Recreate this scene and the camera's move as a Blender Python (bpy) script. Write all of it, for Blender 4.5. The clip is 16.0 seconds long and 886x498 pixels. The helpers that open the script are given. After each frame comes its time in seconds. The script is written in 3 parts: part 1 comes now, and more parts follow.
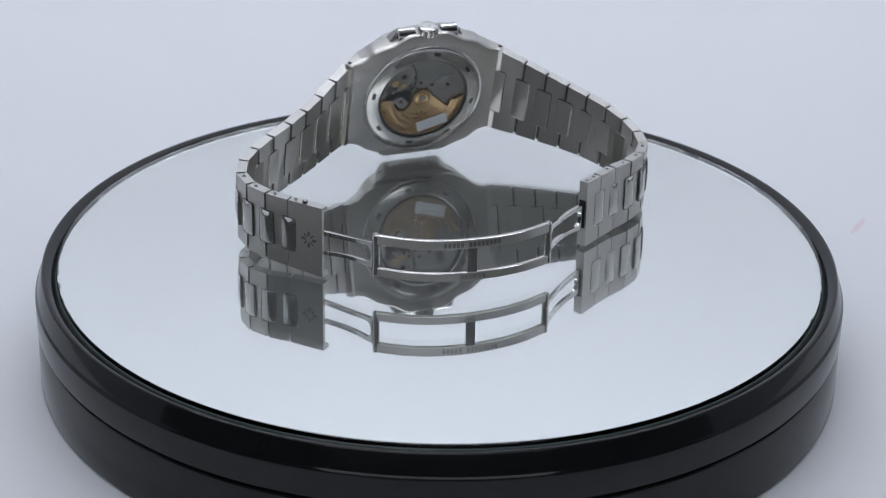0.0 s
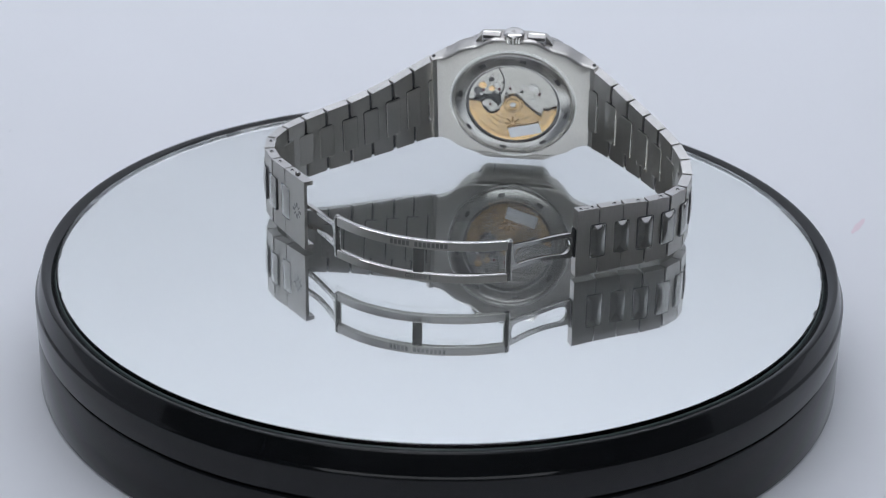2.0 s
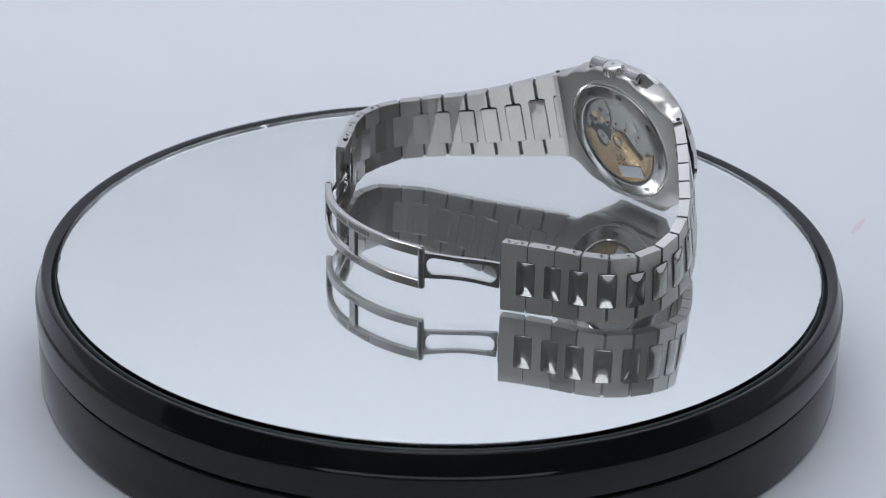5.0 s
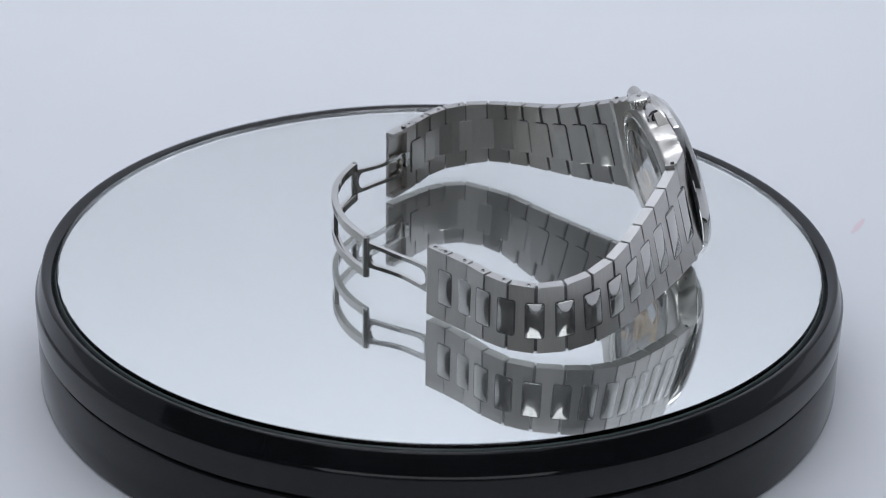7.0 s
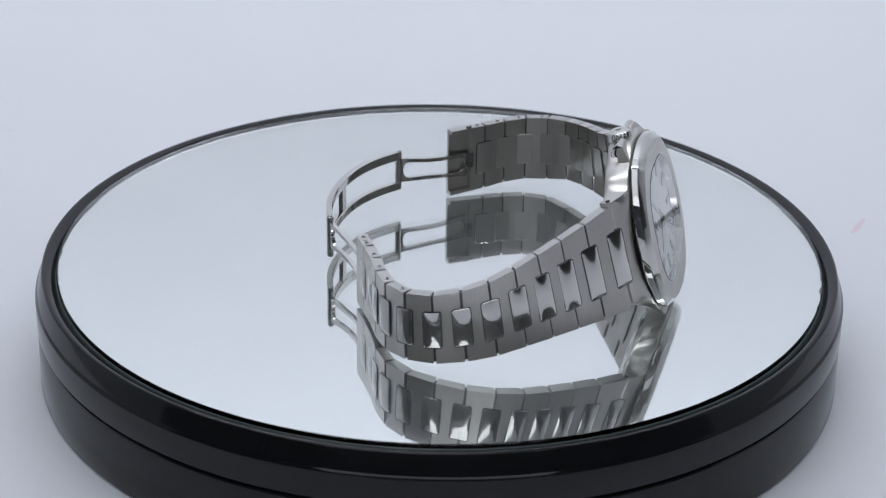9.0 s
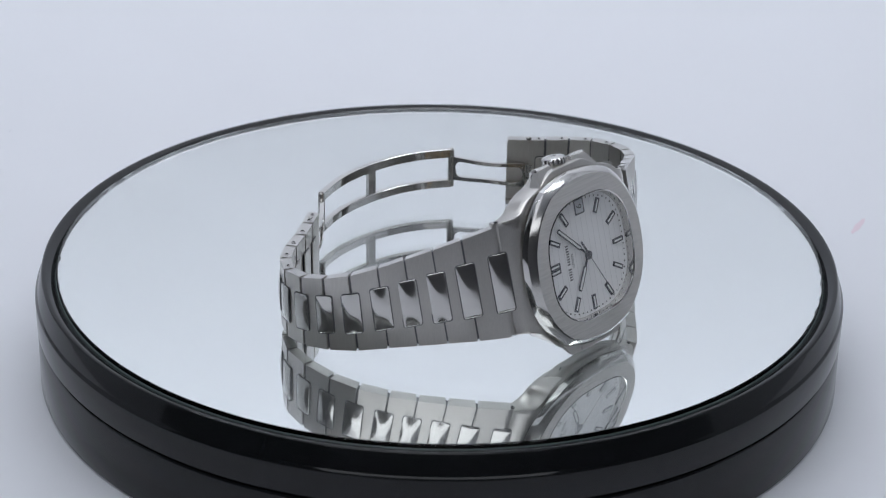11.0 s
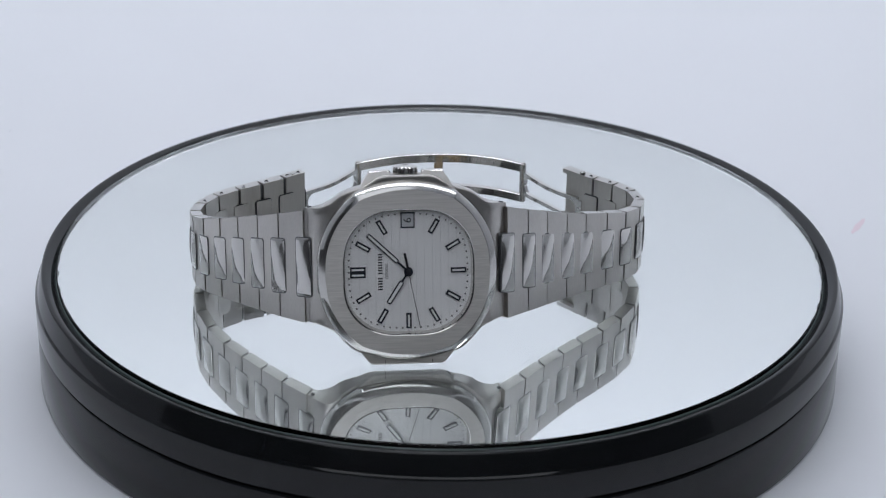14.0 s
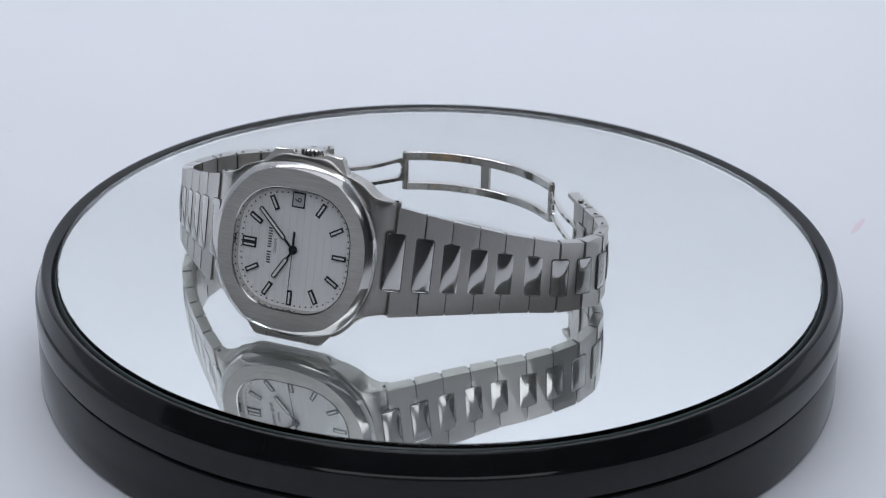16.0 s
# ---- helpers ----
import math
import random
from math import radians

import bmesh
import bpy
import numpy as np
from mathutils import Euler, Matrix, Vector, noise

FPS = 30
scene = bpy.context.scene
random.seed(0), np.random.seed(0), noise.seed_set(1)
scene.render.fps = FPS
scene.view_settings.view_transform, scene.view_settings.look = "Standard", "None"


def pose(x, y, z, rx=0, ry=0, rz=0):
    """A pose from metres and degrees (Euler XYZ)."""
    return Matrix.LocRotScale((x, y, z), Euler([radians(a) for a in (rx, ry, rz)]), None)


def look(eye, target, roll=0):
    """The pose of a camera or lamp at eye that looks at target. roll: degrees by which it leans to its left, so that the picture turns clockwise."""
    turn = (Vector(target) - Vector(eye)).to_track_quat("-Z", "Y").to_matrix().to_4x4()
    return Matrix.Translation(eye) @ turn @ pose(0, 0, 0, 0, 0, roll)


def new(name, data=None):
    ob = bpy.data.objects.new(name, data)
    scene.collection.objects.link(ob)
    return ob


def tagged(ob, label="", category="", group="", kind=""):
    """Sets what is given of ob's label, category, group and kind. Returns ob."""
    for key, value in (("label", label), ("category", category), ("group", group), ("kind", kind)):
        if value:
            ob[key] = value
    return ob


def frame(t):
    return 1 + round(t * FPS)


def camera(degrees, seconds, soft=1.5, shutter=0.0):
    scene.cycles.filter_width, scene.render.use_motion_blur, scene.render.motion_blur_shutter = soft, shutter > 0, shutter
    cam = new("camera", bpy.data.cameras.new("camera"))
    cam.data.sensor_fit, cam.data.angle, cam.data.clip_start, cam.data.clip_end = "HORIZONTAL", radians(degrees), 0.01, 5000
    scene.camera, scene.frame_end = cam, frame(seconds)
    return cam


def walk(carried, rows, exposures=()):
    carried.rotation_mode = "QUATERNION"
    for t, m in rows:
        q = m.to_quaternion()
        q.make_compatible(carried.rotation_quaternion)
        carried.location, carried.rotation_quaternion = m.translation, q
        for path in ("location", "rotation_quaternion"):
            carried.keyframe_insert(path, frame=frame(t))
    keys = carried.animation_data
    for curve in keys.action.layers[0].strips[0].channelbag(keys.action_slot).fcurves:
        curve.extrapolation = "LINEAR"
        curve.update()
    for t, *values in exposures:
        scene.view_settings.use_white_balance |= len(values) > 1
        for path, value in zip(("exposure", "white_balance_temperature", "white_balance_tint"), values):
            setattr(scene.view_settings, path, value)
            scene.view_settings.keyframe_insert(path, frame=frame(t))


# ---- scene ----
# ---------- camera ----------
cam = camera(25.30, 16.0, soft=1.0)
cam.data.dof.use_dof = True          # the far side of the turntable lies out of focus
cam.data.dof.focus_distance = 0.484
cam.data.dof.aperture_fstop = 29.0
EYE = Vector((0.0, -0.460, 0.21988))
PITCH, YAW = radians(25.595), radians(0.0896)
AIM = EYE + Vector((math.sin(YAW) * math.cos(PITCH), math.cos(YAW) * math.cos(PITCH), -math.sin(PITCH)))
VIEW = look(EYE, AIM, 1.025)
walk(cam, [(0.0, VIEW), (16.0, VIEW)], [(0.0, 0.08), (5.0, 0.08), (10.0, 0.12), (16.0, 0.17)])

SPIN = 13.913      # degrees a second, clockwise from above
REST = 1.5         # second at which the turntable's own axes lie on the world's


def turn_at(t):
    return -SPIN * (t - REST)


# ---------- world and lamps ----------
world = bpy.data.worlds.new("world")
scene.world = world
world.use_nodes = True
world.node_tree.nodes["Background"].inputs[0].default_value = (0.62, 0.68, 0.85, 1)
world.node_tree.nodes["Background"].inputs[1].default_value = 0.06


def area_lamp(name, eye, target, sx, sy, watts, colour):
    data = bpy.data.lights.new(name, "AREA")
    data.shape, data.size, data.size_y = "RECTANGLE", sx, sy
    data.energy, data.color = watts, colour
    ob = new(name, data)
    ob.matrix_world = look(eye, target)
    return ob


LAMP = (0.885, 0.925, 1.0)
area_lamp("overhead_softbox_lamp", (-0.28, -0.56, 1.20), (-0.28, -0.561, 0.0), 0.9, 1.0, 2.0, LAMP)
area_lamp("rear_softbox_lamp", (0.0, 0.52, 1.13), (0.0, 0.12, 0.0), 0.9, 0.45, 0.45, LAMP)
# Added fill, unseen: brightens the back wall that the mirror shows.
area_lamp("wall_fill_lamp", (0.0, 0.22, 1.17), (0.0, 0.80, 0.60), 1.6, 0.22, 8.8, LAMP)
# Added fill, unseen: lifts the dial and bezel from high behind the camera.
area_lamp("front_fill_lamp", (0.0, -1.50, 1.45), (0.0, 0.0, 0.05), 2.0, 0.5, 4.0, LAMP)

# ---------- materials ----------


def mat(name, colour, rough=0.5, metal=0.0, grain=None, bump=0.0, vary=0.0, vary_scale=40.0, rough_vary=0.0, stretch=(1, 1, 1), streak=0.0, **extra):
    """Principled material with two scales of variation: broad tone and fine grain relief. grain: its scale per metre."""
    m = bpy.data.materials.new(name)
    m.use_nodes = True
    nt = m.node_tree
    p = nt.nodes["Principled BSDF"]
    p.inputs["Base Color"].default_value = (*colour, 1)
    p.inputs["Roughness"].default_value = rough
    p.inputs["Metallic"].default_value = metal
    for k, v in extra.items():
        p.inputs[k.replace("_", " ")].default_value = v
    tc = nt.nodes.new("ShaderNodeTexCoord")
    if vary or rough_vary:
        n = nt.nodes.new("ShaderNodeTexNoise")
        n.inputs["Scale"].default_value = vary_scale
        n.inputs["Detail"].default_value = 5
        nt.links.new(tc.outputs["Object"], n.inputs["Vector"])
        if vary:
            mix = nt.nodes.new("ShaderNodeMix")
            mix.data_type = "RGBA"
            mix.inputs["A"].default_value = (*[c * (1 - vary) for c in colour], 1)
            mix.inputs["B"].default_value = (*[min(1, c * (1 + vary)) for c in colour], 1)
            nt.links.new(n.outputs["Fac"], mix.inputs["Factor"])
            nt.links.new(mix.outputs["Result"], p.inputs["Base Color"])
        if rough_vary:
            r = nt.nodes.new("ShaderNodeMapRange")
            r.inputs["From Min"].default_value, r.inputs["From Max"].default_value = 0.3, 0.7
            r.inputs["To Min"].default_value, r.inputs["To Max"].default_value = max(0, rough - rough_vary), rough + rough_vary
            nt.links.new(n.outputs["Fac"], r.inputs["Value"])
            nt.links.new(r.outputs["Result"], p.inputs["Roughness"])
    if streak:
        sm = nt.nodes.new("ShaderNodeMapping")
        sm.inputs["Scale"].default_value = stretch
        sn = nt.nodes.new("ShaderNodeTexNoise")
        sn.inputs["Scale"].default_value = grain * 0.6
        sn.inputs["Detail"].default_value = 4
        sr = nt.nodes.new("ShaderNodeMapRange")
        sr.inputs["From Min"].default_value, sr.inputs["From Max"].default_value = 0.3, 0.7
        sr.inputs["To Min"].default_value, sr.inputs["To Max"].default_value = 1 - streak, 1 + streak
        mul = nt.nodes.new("ShaderNodeVectorMath")
        mul.operation = "SCALE"
        nt.links.new(tc.outputs["Object"], sm.inputs["Vector"])
        nt.links.new(sm.outputs["Vector"], sn.inputs["Vector"])
        nt.links.new(sn.outputs["Fac"], sr.inputs["Value"])
        if vary:
            nt.links.new(mix.outputs["Result"], mul.inputs[0])
        else:
            mul.inputs[0].default_value = colour
        nt.links.new(sr.outputs["Result"], mul.inputs["Scale"])
        nt.links.new(mul.outputs["Vector"], p.inputs["Base Color"])
    if grain:
        mp = nt.nodes.new("ShaderNodeMapping")
        mp.inputs["Scale"].default_value = stretch
        g = nt.nodes.new("ShaderNodeTexNoise")
        g.inputs["Scale"].default_value = grain
        g.inputs["Detail"].default_value = 3
        b = nt.nodes.new("ShaderNodeBump")
        b.inputs["Strength"].default_value = bump
        b.inputs["Distance"].default_value = 0.00005
        nt.links.new(tc.outputs["Object"], mp.inputs["Vector"])
        nt.links.new(mp.outputs["Vector"], g.inputs["Vector"])
        nt.links.new(g.outputs["Fac"], b.inputs["Height"])
        nt.links.new(b.outputs["Normal"], p.inputs["Normal"])
    return m


STEEL = (0.57, 0.55, 0.52)
BRUSHED = mat("brushed_steel", STEEL, 0.30, 1.0, grain=9000, bump=0.03, vary=0.015, vary_scale=160, rough_vary=0.01, stretch=(1, 1, 0.06), streak=0.05)
BRUSHED_FLAT = mat("brushed_bezel_steel", (0.60, 0.58, 0.55), 0.46, 1.0, grain=9000, bump=0.2, vary=0.02, vary_scale=160, rough_vary=0.02, stretch=(0.02, 1, 1), streak=0.12)
POLISHED = mat("polished_steel", (0.66, 0.645, 0.62), 0.05, 1.0, vary=0.02, vary_scale=200, rough_vary=0.015)
SATIN = mat("satin_steel", (0.63, 0.615, 0.59), 0.19, 1.0, vary=0.02, vary_scale=200, rough_vary=0.03)
CHAMFER = mat("polished_chamfer_steel", (0.64, 0.625, 0.60), 0.15, 1.0, vary=0.02, vary_scale=200, rough_vary=0.015)
CENTER = mat("polished_link_steel", (0.62, 0.605, 0.58), 0.10, 1.0, vary=0.02, vary_scale=200, rough_vary=0.015)
# Shade of gaps and notches is put into this colour; dark screws and wheels share it.
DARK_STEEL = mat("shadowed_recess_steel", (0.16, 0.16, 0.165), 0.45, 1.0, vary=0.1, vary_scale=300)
ENGRAVED = mat("engraved_steel", (0.26, 0.255, 0.25), 0.4, 1.0, vary=0.1, vary_scale=300)
# Near-black fill: the shade inside holes, slots and seams is put into its colour.
HOLE = mat("hole_shade_black", (0.02, 0.02, 0.022), 0.6)
MIRROR = mat("silvered_mirror", (0.94, 0.975, 0.965), 0.006, 0.95, vary=0.010, vary_scale=14)
GLASS_EDGE = mat("mirror_edge_glass", (0.10, 0.13, 0.125), 0.15, 0.0, vary=0.2, vary_scale=60)
RIM = mat("black_gloss_plastic", (0.008, 0.009, 0.010), 0.07, 0.0, vary=0.15, vary_scale=25, rough_vary=0.02, Specular_IOR_Level=0.36)
BACKING = mat("mirror_backing_paint", (0.02, 0.024, 0.024), 0.4, vary=0.2, vary_scale=90)
GROOVE = mat("black_groove", (0.003, 0.003, 0.003), 0.7)
PAPER = mat("white_backdrop_paper", (0.80, 0.81, 0.84), 0.75, grain=900, bump=0.25, vary=0.025, vary_scale=6)
WALL = mat("white_tent_cloth", (0.78, 0.79, 0.82), 0.85, grain=500, bump=0.2, vary=0.03, vary_scale=5)
# Tent cloth with dimmer light put into its colour, for the unseen sides.
SIDE = mat("greyed_tent_cloth", (0.52, 0.53, 0.545), 0.85, grain=500, bump=0.2, vary=0.03, vary_scale=5)
ROOM = mat("grey_room_cloth", (0.22, 0.22, 0.225), 0.9, vary=0.1, vary_scale=4)
DIAL = mat("white_lacquer_dial", (0.80, 0.80, 0.80), 0.32, 0.0, vary=0.02, vary_scale=220)
DIAL_LINE = mat("dial_groove_grey", (0.56, 0.56, 0.56), 0.5)
BLUED = mat("blackened_gold_edge", (0.012, 0.015, 0.026), 0.28, 0.0)
LUME = mat("white_luminous_fill", (0.74, 0.76, 0.74), 0.6, vary=0.04, vary_scale=900)
INK = mat("black_ink", (0.02, 0.02, 0.024), 0.5)
HAND_GREY = mat("dark_steel_hand", (0.05, 0.05, 0.058), 0.28, 0.6)
GOLD = mat("yellow_gold", (0.86, 0.60, 0.32), 0.22, 1.0, vary=0.06, vary_scale=300, rough_vary=0.06)
RHODIUM = mat("striped_rhodium_plate", (0.56, 0.54, 0.50), 0.22, 1.0, grain=1500, bump=0.12, vary=0.10, vary_scale=350)
RUBY = mat("synthetic_ruby", (0.16, 0.03, 0.05), 0.1)
STICKER = mat("grey_film_sticker", (0.86, 0.87, 0.89), 0.40, 0.75, vary=0.03, vary_scale=500)
DATE = mat("grey_date_disc", (0.50, 0.52, 0.54), 0.5)
DUST = mat("pink_scuff", (0.80, 0.69, 0.74), 0.8)
SPECK = mat("grey_speck", (0.76, 0.77, 0.80), 0.8)


def turned(m, centre, pitch, strength):
    """Fine rings of lathe grain round the z axis of the matrix centre."""
    nt = m.node_tree
    inv = centre.inverted()
    tc = nt.nodes.new("ShaderNodeTexCoord")
    mp = nt.nodes.new("ShaderNodeMapping")
    mp.inputs["Location"].default_value = inv.translation
    mp.inputs["Rotation"].default_value = inv.to_euler()
    w = nt.nodes.new("ShaderNodeTexWave")
    w.wave_type, w.rings_direction = "RINGS", "Z"
    w.inputs["Scale"].default_value = 2 * math.pi / (20 * pitch)
    b = nt.nodes.new("ShaderNodeBump")
    b.inputs["Strength"].default_value = strength
    b.inputs["Distance"].default_value = 0.00002
    nt.links.new(tc.outputs["Object"], mp.inputs["Vector"])
    nt.links.new(mp.outputs["Vector"], w.inputs["Vector"])
    nt.links.new(w.outputs["Fac"], b.inputs["Height"])
    nt.links.new(b.outputs["Normal"], nt.nodes["Principled BSDF"].inputs["Normal"])
    return m


def brushed_across(m, way, amount):
    """Brush lines that spread the light along way, a direction of the watch's own space."""
    nt = m.node_tree
    v = nt.nodes.new("ShaderNodeCombineXYZ")
    for k, c in enumerate(way):
        v.inputs[k].default_value = c
    tr = nt.nodes.new("ShaderNodeVectorTransform")
    tr.vector_type, tr.convert_from, tr.convert_to = "VECTOR", "OBJECT", "WORLD"
    nt.links.new(v.outputs[0], tr.inputs[0])
    p = nt.nodes["Principled BSDF"]
    p.inputs["Anisotropic"].default_value = amount
    nt.links.new(tr.outputs[0], p.inputs["Tangent"])


brushed_across(BRUSHED_FLAT, (0.0, -0.26, 0.97), 0.8)


def glass(name):
    m = mat(name, (1, 1, 1), 0.0, 0.0, Transmission_Weight=1.0, IOR=1.45)
    return m


CRYSTAL = glass("sapphire_crystal")

# ---------- mesh helpers ----------
MM = 0.001


def part(name, bm, material, parent=None, label="", smooth=35):
    me = bpy.data.meshes.new(name)
    bmesh.ops.recalc_face_normals(bm, faces=bm.faces[:])
    bm.to_mesh(me)
    bm.free()
    me.materials.append(material)
    if smooth:
        me.shade_smooth()
        me.set_sharp_from_angle(angle=radians(smooth))
    ob = new(name, me)
    if parent:
        ob.parent = parent
    if label:
        ob["label"] = label
    return ob


def bevel(bm, offset, segments=2, angle=25):
    edges = [e for e in bm.edges if len(e.link_faces) == 2 and e.calc_face_angle(0) > radians(angle)]
    if edges:
        bmesh.ops.bevel(bm, geom=edges, offset=offset, segments=segments, affect="EDGES", clamp_overlap=True)
    return bm


def loft(bm, rings, cap0=True, cap1=True):
    """Closed rings of equal length joined by quads."""
    vs = [[bm.verts.new(p) for p in ring] for ring in rings]
    n = len(vs[0])
    for a, b in zip(vs, vs[1:]):
        for i in range(n):
            bm.faces.new((a[i], a[(i + 1) % n], b[(i + 1) % n], b[i]))
    if cap0:
        bm.faces.new(vs[0])
    if cap1:
        bm.faces.new(vs[-1])
    return vs


def tube_ring(bm, loops):
    """Closed loft: the last ring joins the first, for hollow rings."""
    vs = [[bm.verts.new(p) for p in ring] for ring in loops]
    n = len(vs[0])
    for k in range(len(vs)):
        a, b = vs[k], vs[(k + 1) % len(vs)]
        for i in range(n):
            bm.faces.new((a[i], a[(i + 1) % n], b[(i + 1) % n], b[i]))


def lathe(profile, n=128, closed=False):
    """A turned body about z from (r, z) in metres."""
    bm = bmesh.new()
    rings = [[(r * math.cos(2 * math.pi * i / n), r * math.sin(2 * math.pi * i / n), z) for i in range(n)] for r, z in profile]
    if closed:
        tube_ring(bm, rings)
    else:
        loft(bm, rings)
    return bm


def hexa(bm, c8):
    """A block from eight corners: four of one end, four of the other."""
    loft(bm, [c8[:4], c8[4:]])
    return bm


def block(sx, sy, sz, m=Matrix(), edge=0.0, seg=2):
    bm = bmesh.new()
    x, y, z = sx / 2, sy / 2, sz / 2
    hexa(bm, [(-x, -y, -z), (x, -y, -z), (x, y, -z), (-x, y, -z), (-x, -y, z), (x, -y, z), (x, y, z), (-x, y, z)])
    if edge:
        bevel(bm, edge, seg)
    bm.transform(m)
    return bm


def rod(r, h, m=Matrix(), n=24, edge=0.0):
    bm = bmesh.new()
    prof = [(r, -h / 2), (r, h / 2)] if not edge else [(r - edge, -h / 2), (r, -h / 2 + edge), (r, h / 2 - edge), (r - edge, h / 2)]
    loft(bm, [[(q * math.cos(2 * math.pi * i / n), q * math.sin(2 * math.pi * i / n), z) for i in range(n)] for q, z in prof])
    bm.transform(m)
    return bm


def merge(*bms):
    out = bmesh.new()
    for b in bms:
        me = bpy.data.meshes.new("tmp")
        b.to_mesh(me)
        b.free()
        out.from_mesh(me)
        bpy.data.meshes.remove(me)
    return out


def prism(outline, z0, z1, m=Matrix(), edge=0.0, seg=2):
    bm = bmesh.new()
    loft(bm, [[(x, y, z0) for x, y in outline], [(x, y, z1) for x, y in outline]])
    if edge:
        bevel(bm, edge, seg, 50)
    bm.transform(m)
    return bm


def lettering(text, size, m, depth=0.00004):
    """Built-in font, as a mesh."""
    cu = bpy.data.curves.new("lettering", "FONT")
    cu.body, cu.size, cu.extrude = text, size, depth
    cu.align_x, cu.align_y = "CENTER", "CENTER"
    tmp = bpy.data.objects.new("lettering_tmp", cu)
    scene.collection.objects.link(tmp)
    bpy.context.view_layer.update()
    me = bpy.data.meshes.new_from_object(tmp)
    bm = bmesh.new()
    bm.from_mesh(me)
    bpy.data.objects.remove(tmp)
    bpy.data.meshes.remove(me)
    bm.transform(m)
    return bm


def soft_rect(hx, hy, r, n=5):
    pts = []
    for cx, cy, a0 in ((hx - r, hy - r, 0), (-hx + r, hy - r, 90), (-hx + r, -hy + r, 180), (hx - r, -hy + r, 270)):
        for k in range(n + 1):
            a = radians(a0 + 90 * k / n)
            pts.append((cx + r * math.cos(a), cy + r * math.sin(a)))
    return pts


def stepped(pts, most):
    """The closed outline with its long sides cut into steps."""
    out = []
    for a, b in zip(pts, pts[1:] + pts[:1]):
        n = max(1, math.ceil(math.dist(a, b) / most))
        out += [(a[0] + (b[0] - a[0]) * k / n, a[1] + (b[1] - a[1]) * k / n) for k in range(n)]
    return out


def soft_octo(rx, ry, p=2.7, n=160):
    """The cushion outline of the dial's opening."""
    pts = []
    for i in range(n):
        a = 2 * math.pi * (i + 0.5) / n
        c, s = math.cos(a), math.sin(a)
        k = (abs(c) ** p + abs(s) ** p) ** (-1 / p)
        k *= 1 + 0.004 * math.cos(8 * a + math.pi)
        pts.append((rx * c * k, ry * s * k))
    return pts


def bowed(a, b, sag, n):
    """Points on a shallow arc from a towards b, bowed outwards by sag; b itself is left out."""
    a, b = Vector(a), Vector(b)
    d = (b - a).normalized()
    out = Vector((d.y, -d.x))
    return [a.lerp(b, k / n) + out * sag * 4 * (k / n) * (1 - k / n) for k in range(n)]


def octo(rx, ry, n=20):
    """The bezel's outline: eight bowed sides that meet in soft corners."""
    corners = [(19.4, -5.8), (19.4, 5.8), (11.2, 17.4), (-11.2, 17.4), (-19.4, 5.8), (-19.4, -5.8), (-11.2, -17.4), (11.2, -17.4)]
    sags = (0.6, 1.3, 2.2, 1.3) * 2
    pts = []
    for k in range(8):
        pts += bowed(corners[k], corners[(k + 1) % 8], sags[k], n)
    return [(p.x * rx / 20.0, p.y * ry / 19.6) for p in pts]


# ---------- the setting ----------
FLOOR_Z = -0.0292


def sweep_sheet():
    bm = bmesh.new()
    prof = [(-0.75, FLOOR_Z), (-0.6, FLOOR_Z), (0.0, FLOOR_Z), (0.55, FLOOR_Z)]
    for k in range(1, 13):
        a = radians(90 * k / 12)
        prof.append((0.55 + 0.25 * math.sin(a), FLOOR_Z + 0.25 * (1 - math.cos(a))))
    prof.append((0.80, 1.2))
    xs = [-1.0 + 2.0 * i / 20 for i in range(21)]
    top = [[bm.verts.new((x, y, z)) for x in xs] for y, z in prof]
    for a, b in zip(top, top[1:]):
        for i in range(len(xs) - 1):
            bm.faces.new((a[i], a[i + 1], b[i + 1], b[i]))
    ext = bmesh.ops.extrude_face_region(bm, geom=bm.faces[:])
    for v in [g for g in ext["geom"] if isinstance(g, bmesh.types.BMVert)]:
        v.co += Vector((0, 0.004, -0.004))
    return bm


tagged(part("backdrop", sweep_sheet(), PAPER, smooth=30), "smooth white seamless paper sweep under the turntable", "backdrop", kind="structure")
# Unseen side walls, greyed so that the steel reflects darker sides.
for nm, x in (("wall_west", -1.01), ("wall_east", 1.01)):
    tagged(part(nm, block(0.02, 1.15, 1.28, pose(x, 0.245, 0.59)), SIDE, smooth=0), "plain cloth side of the tent, unseen, greyed to darken reflections", "wall", kind="structure")
tagged(part("ceiling", block(2.04, 1.9, 0.02, pose(0, -0.13, 1.24)), WALL, smooth=0), "plain white cloth top of the photo tent", "ceiling", kind="structure")
tagged(part("wall_south", block(4.0, 0.02, 2.4, pose(0, -2.0, 0.6)), ROOM, smooth=0), "dim dark cloth of the room behind the camera", "wall", kind="structure")
for nm, x in (("wall_south_west", -2.0), ("wall_south_east", 2.0)):
    tagged(part(nm, block(0.02, 2.4, 2.4, pose(x, -0.8, 0.6)), ROOM, smooth=0), "dim dark side wall of the room", "wall", kind="structure")
tagged(part("ceiling_south", block(4.0, 1.2, 0.02, pose(0, -1.4, 1.8)), ROOM, smooth=0), "dim dark ceiling of the room", "ceiling", kind="structure")

# ---------- turntable ----------
turntable = tagged(new("turntable"), "round black glossy display turntable with a mirror top", "turntable")
turntable.location = (0, 0, FLOOR_Z)
LIFT = -FLOOR_Z


def ring_profile(pairs):
    return [(r * MM, z * MM + LIFT) for r, z in pairs]


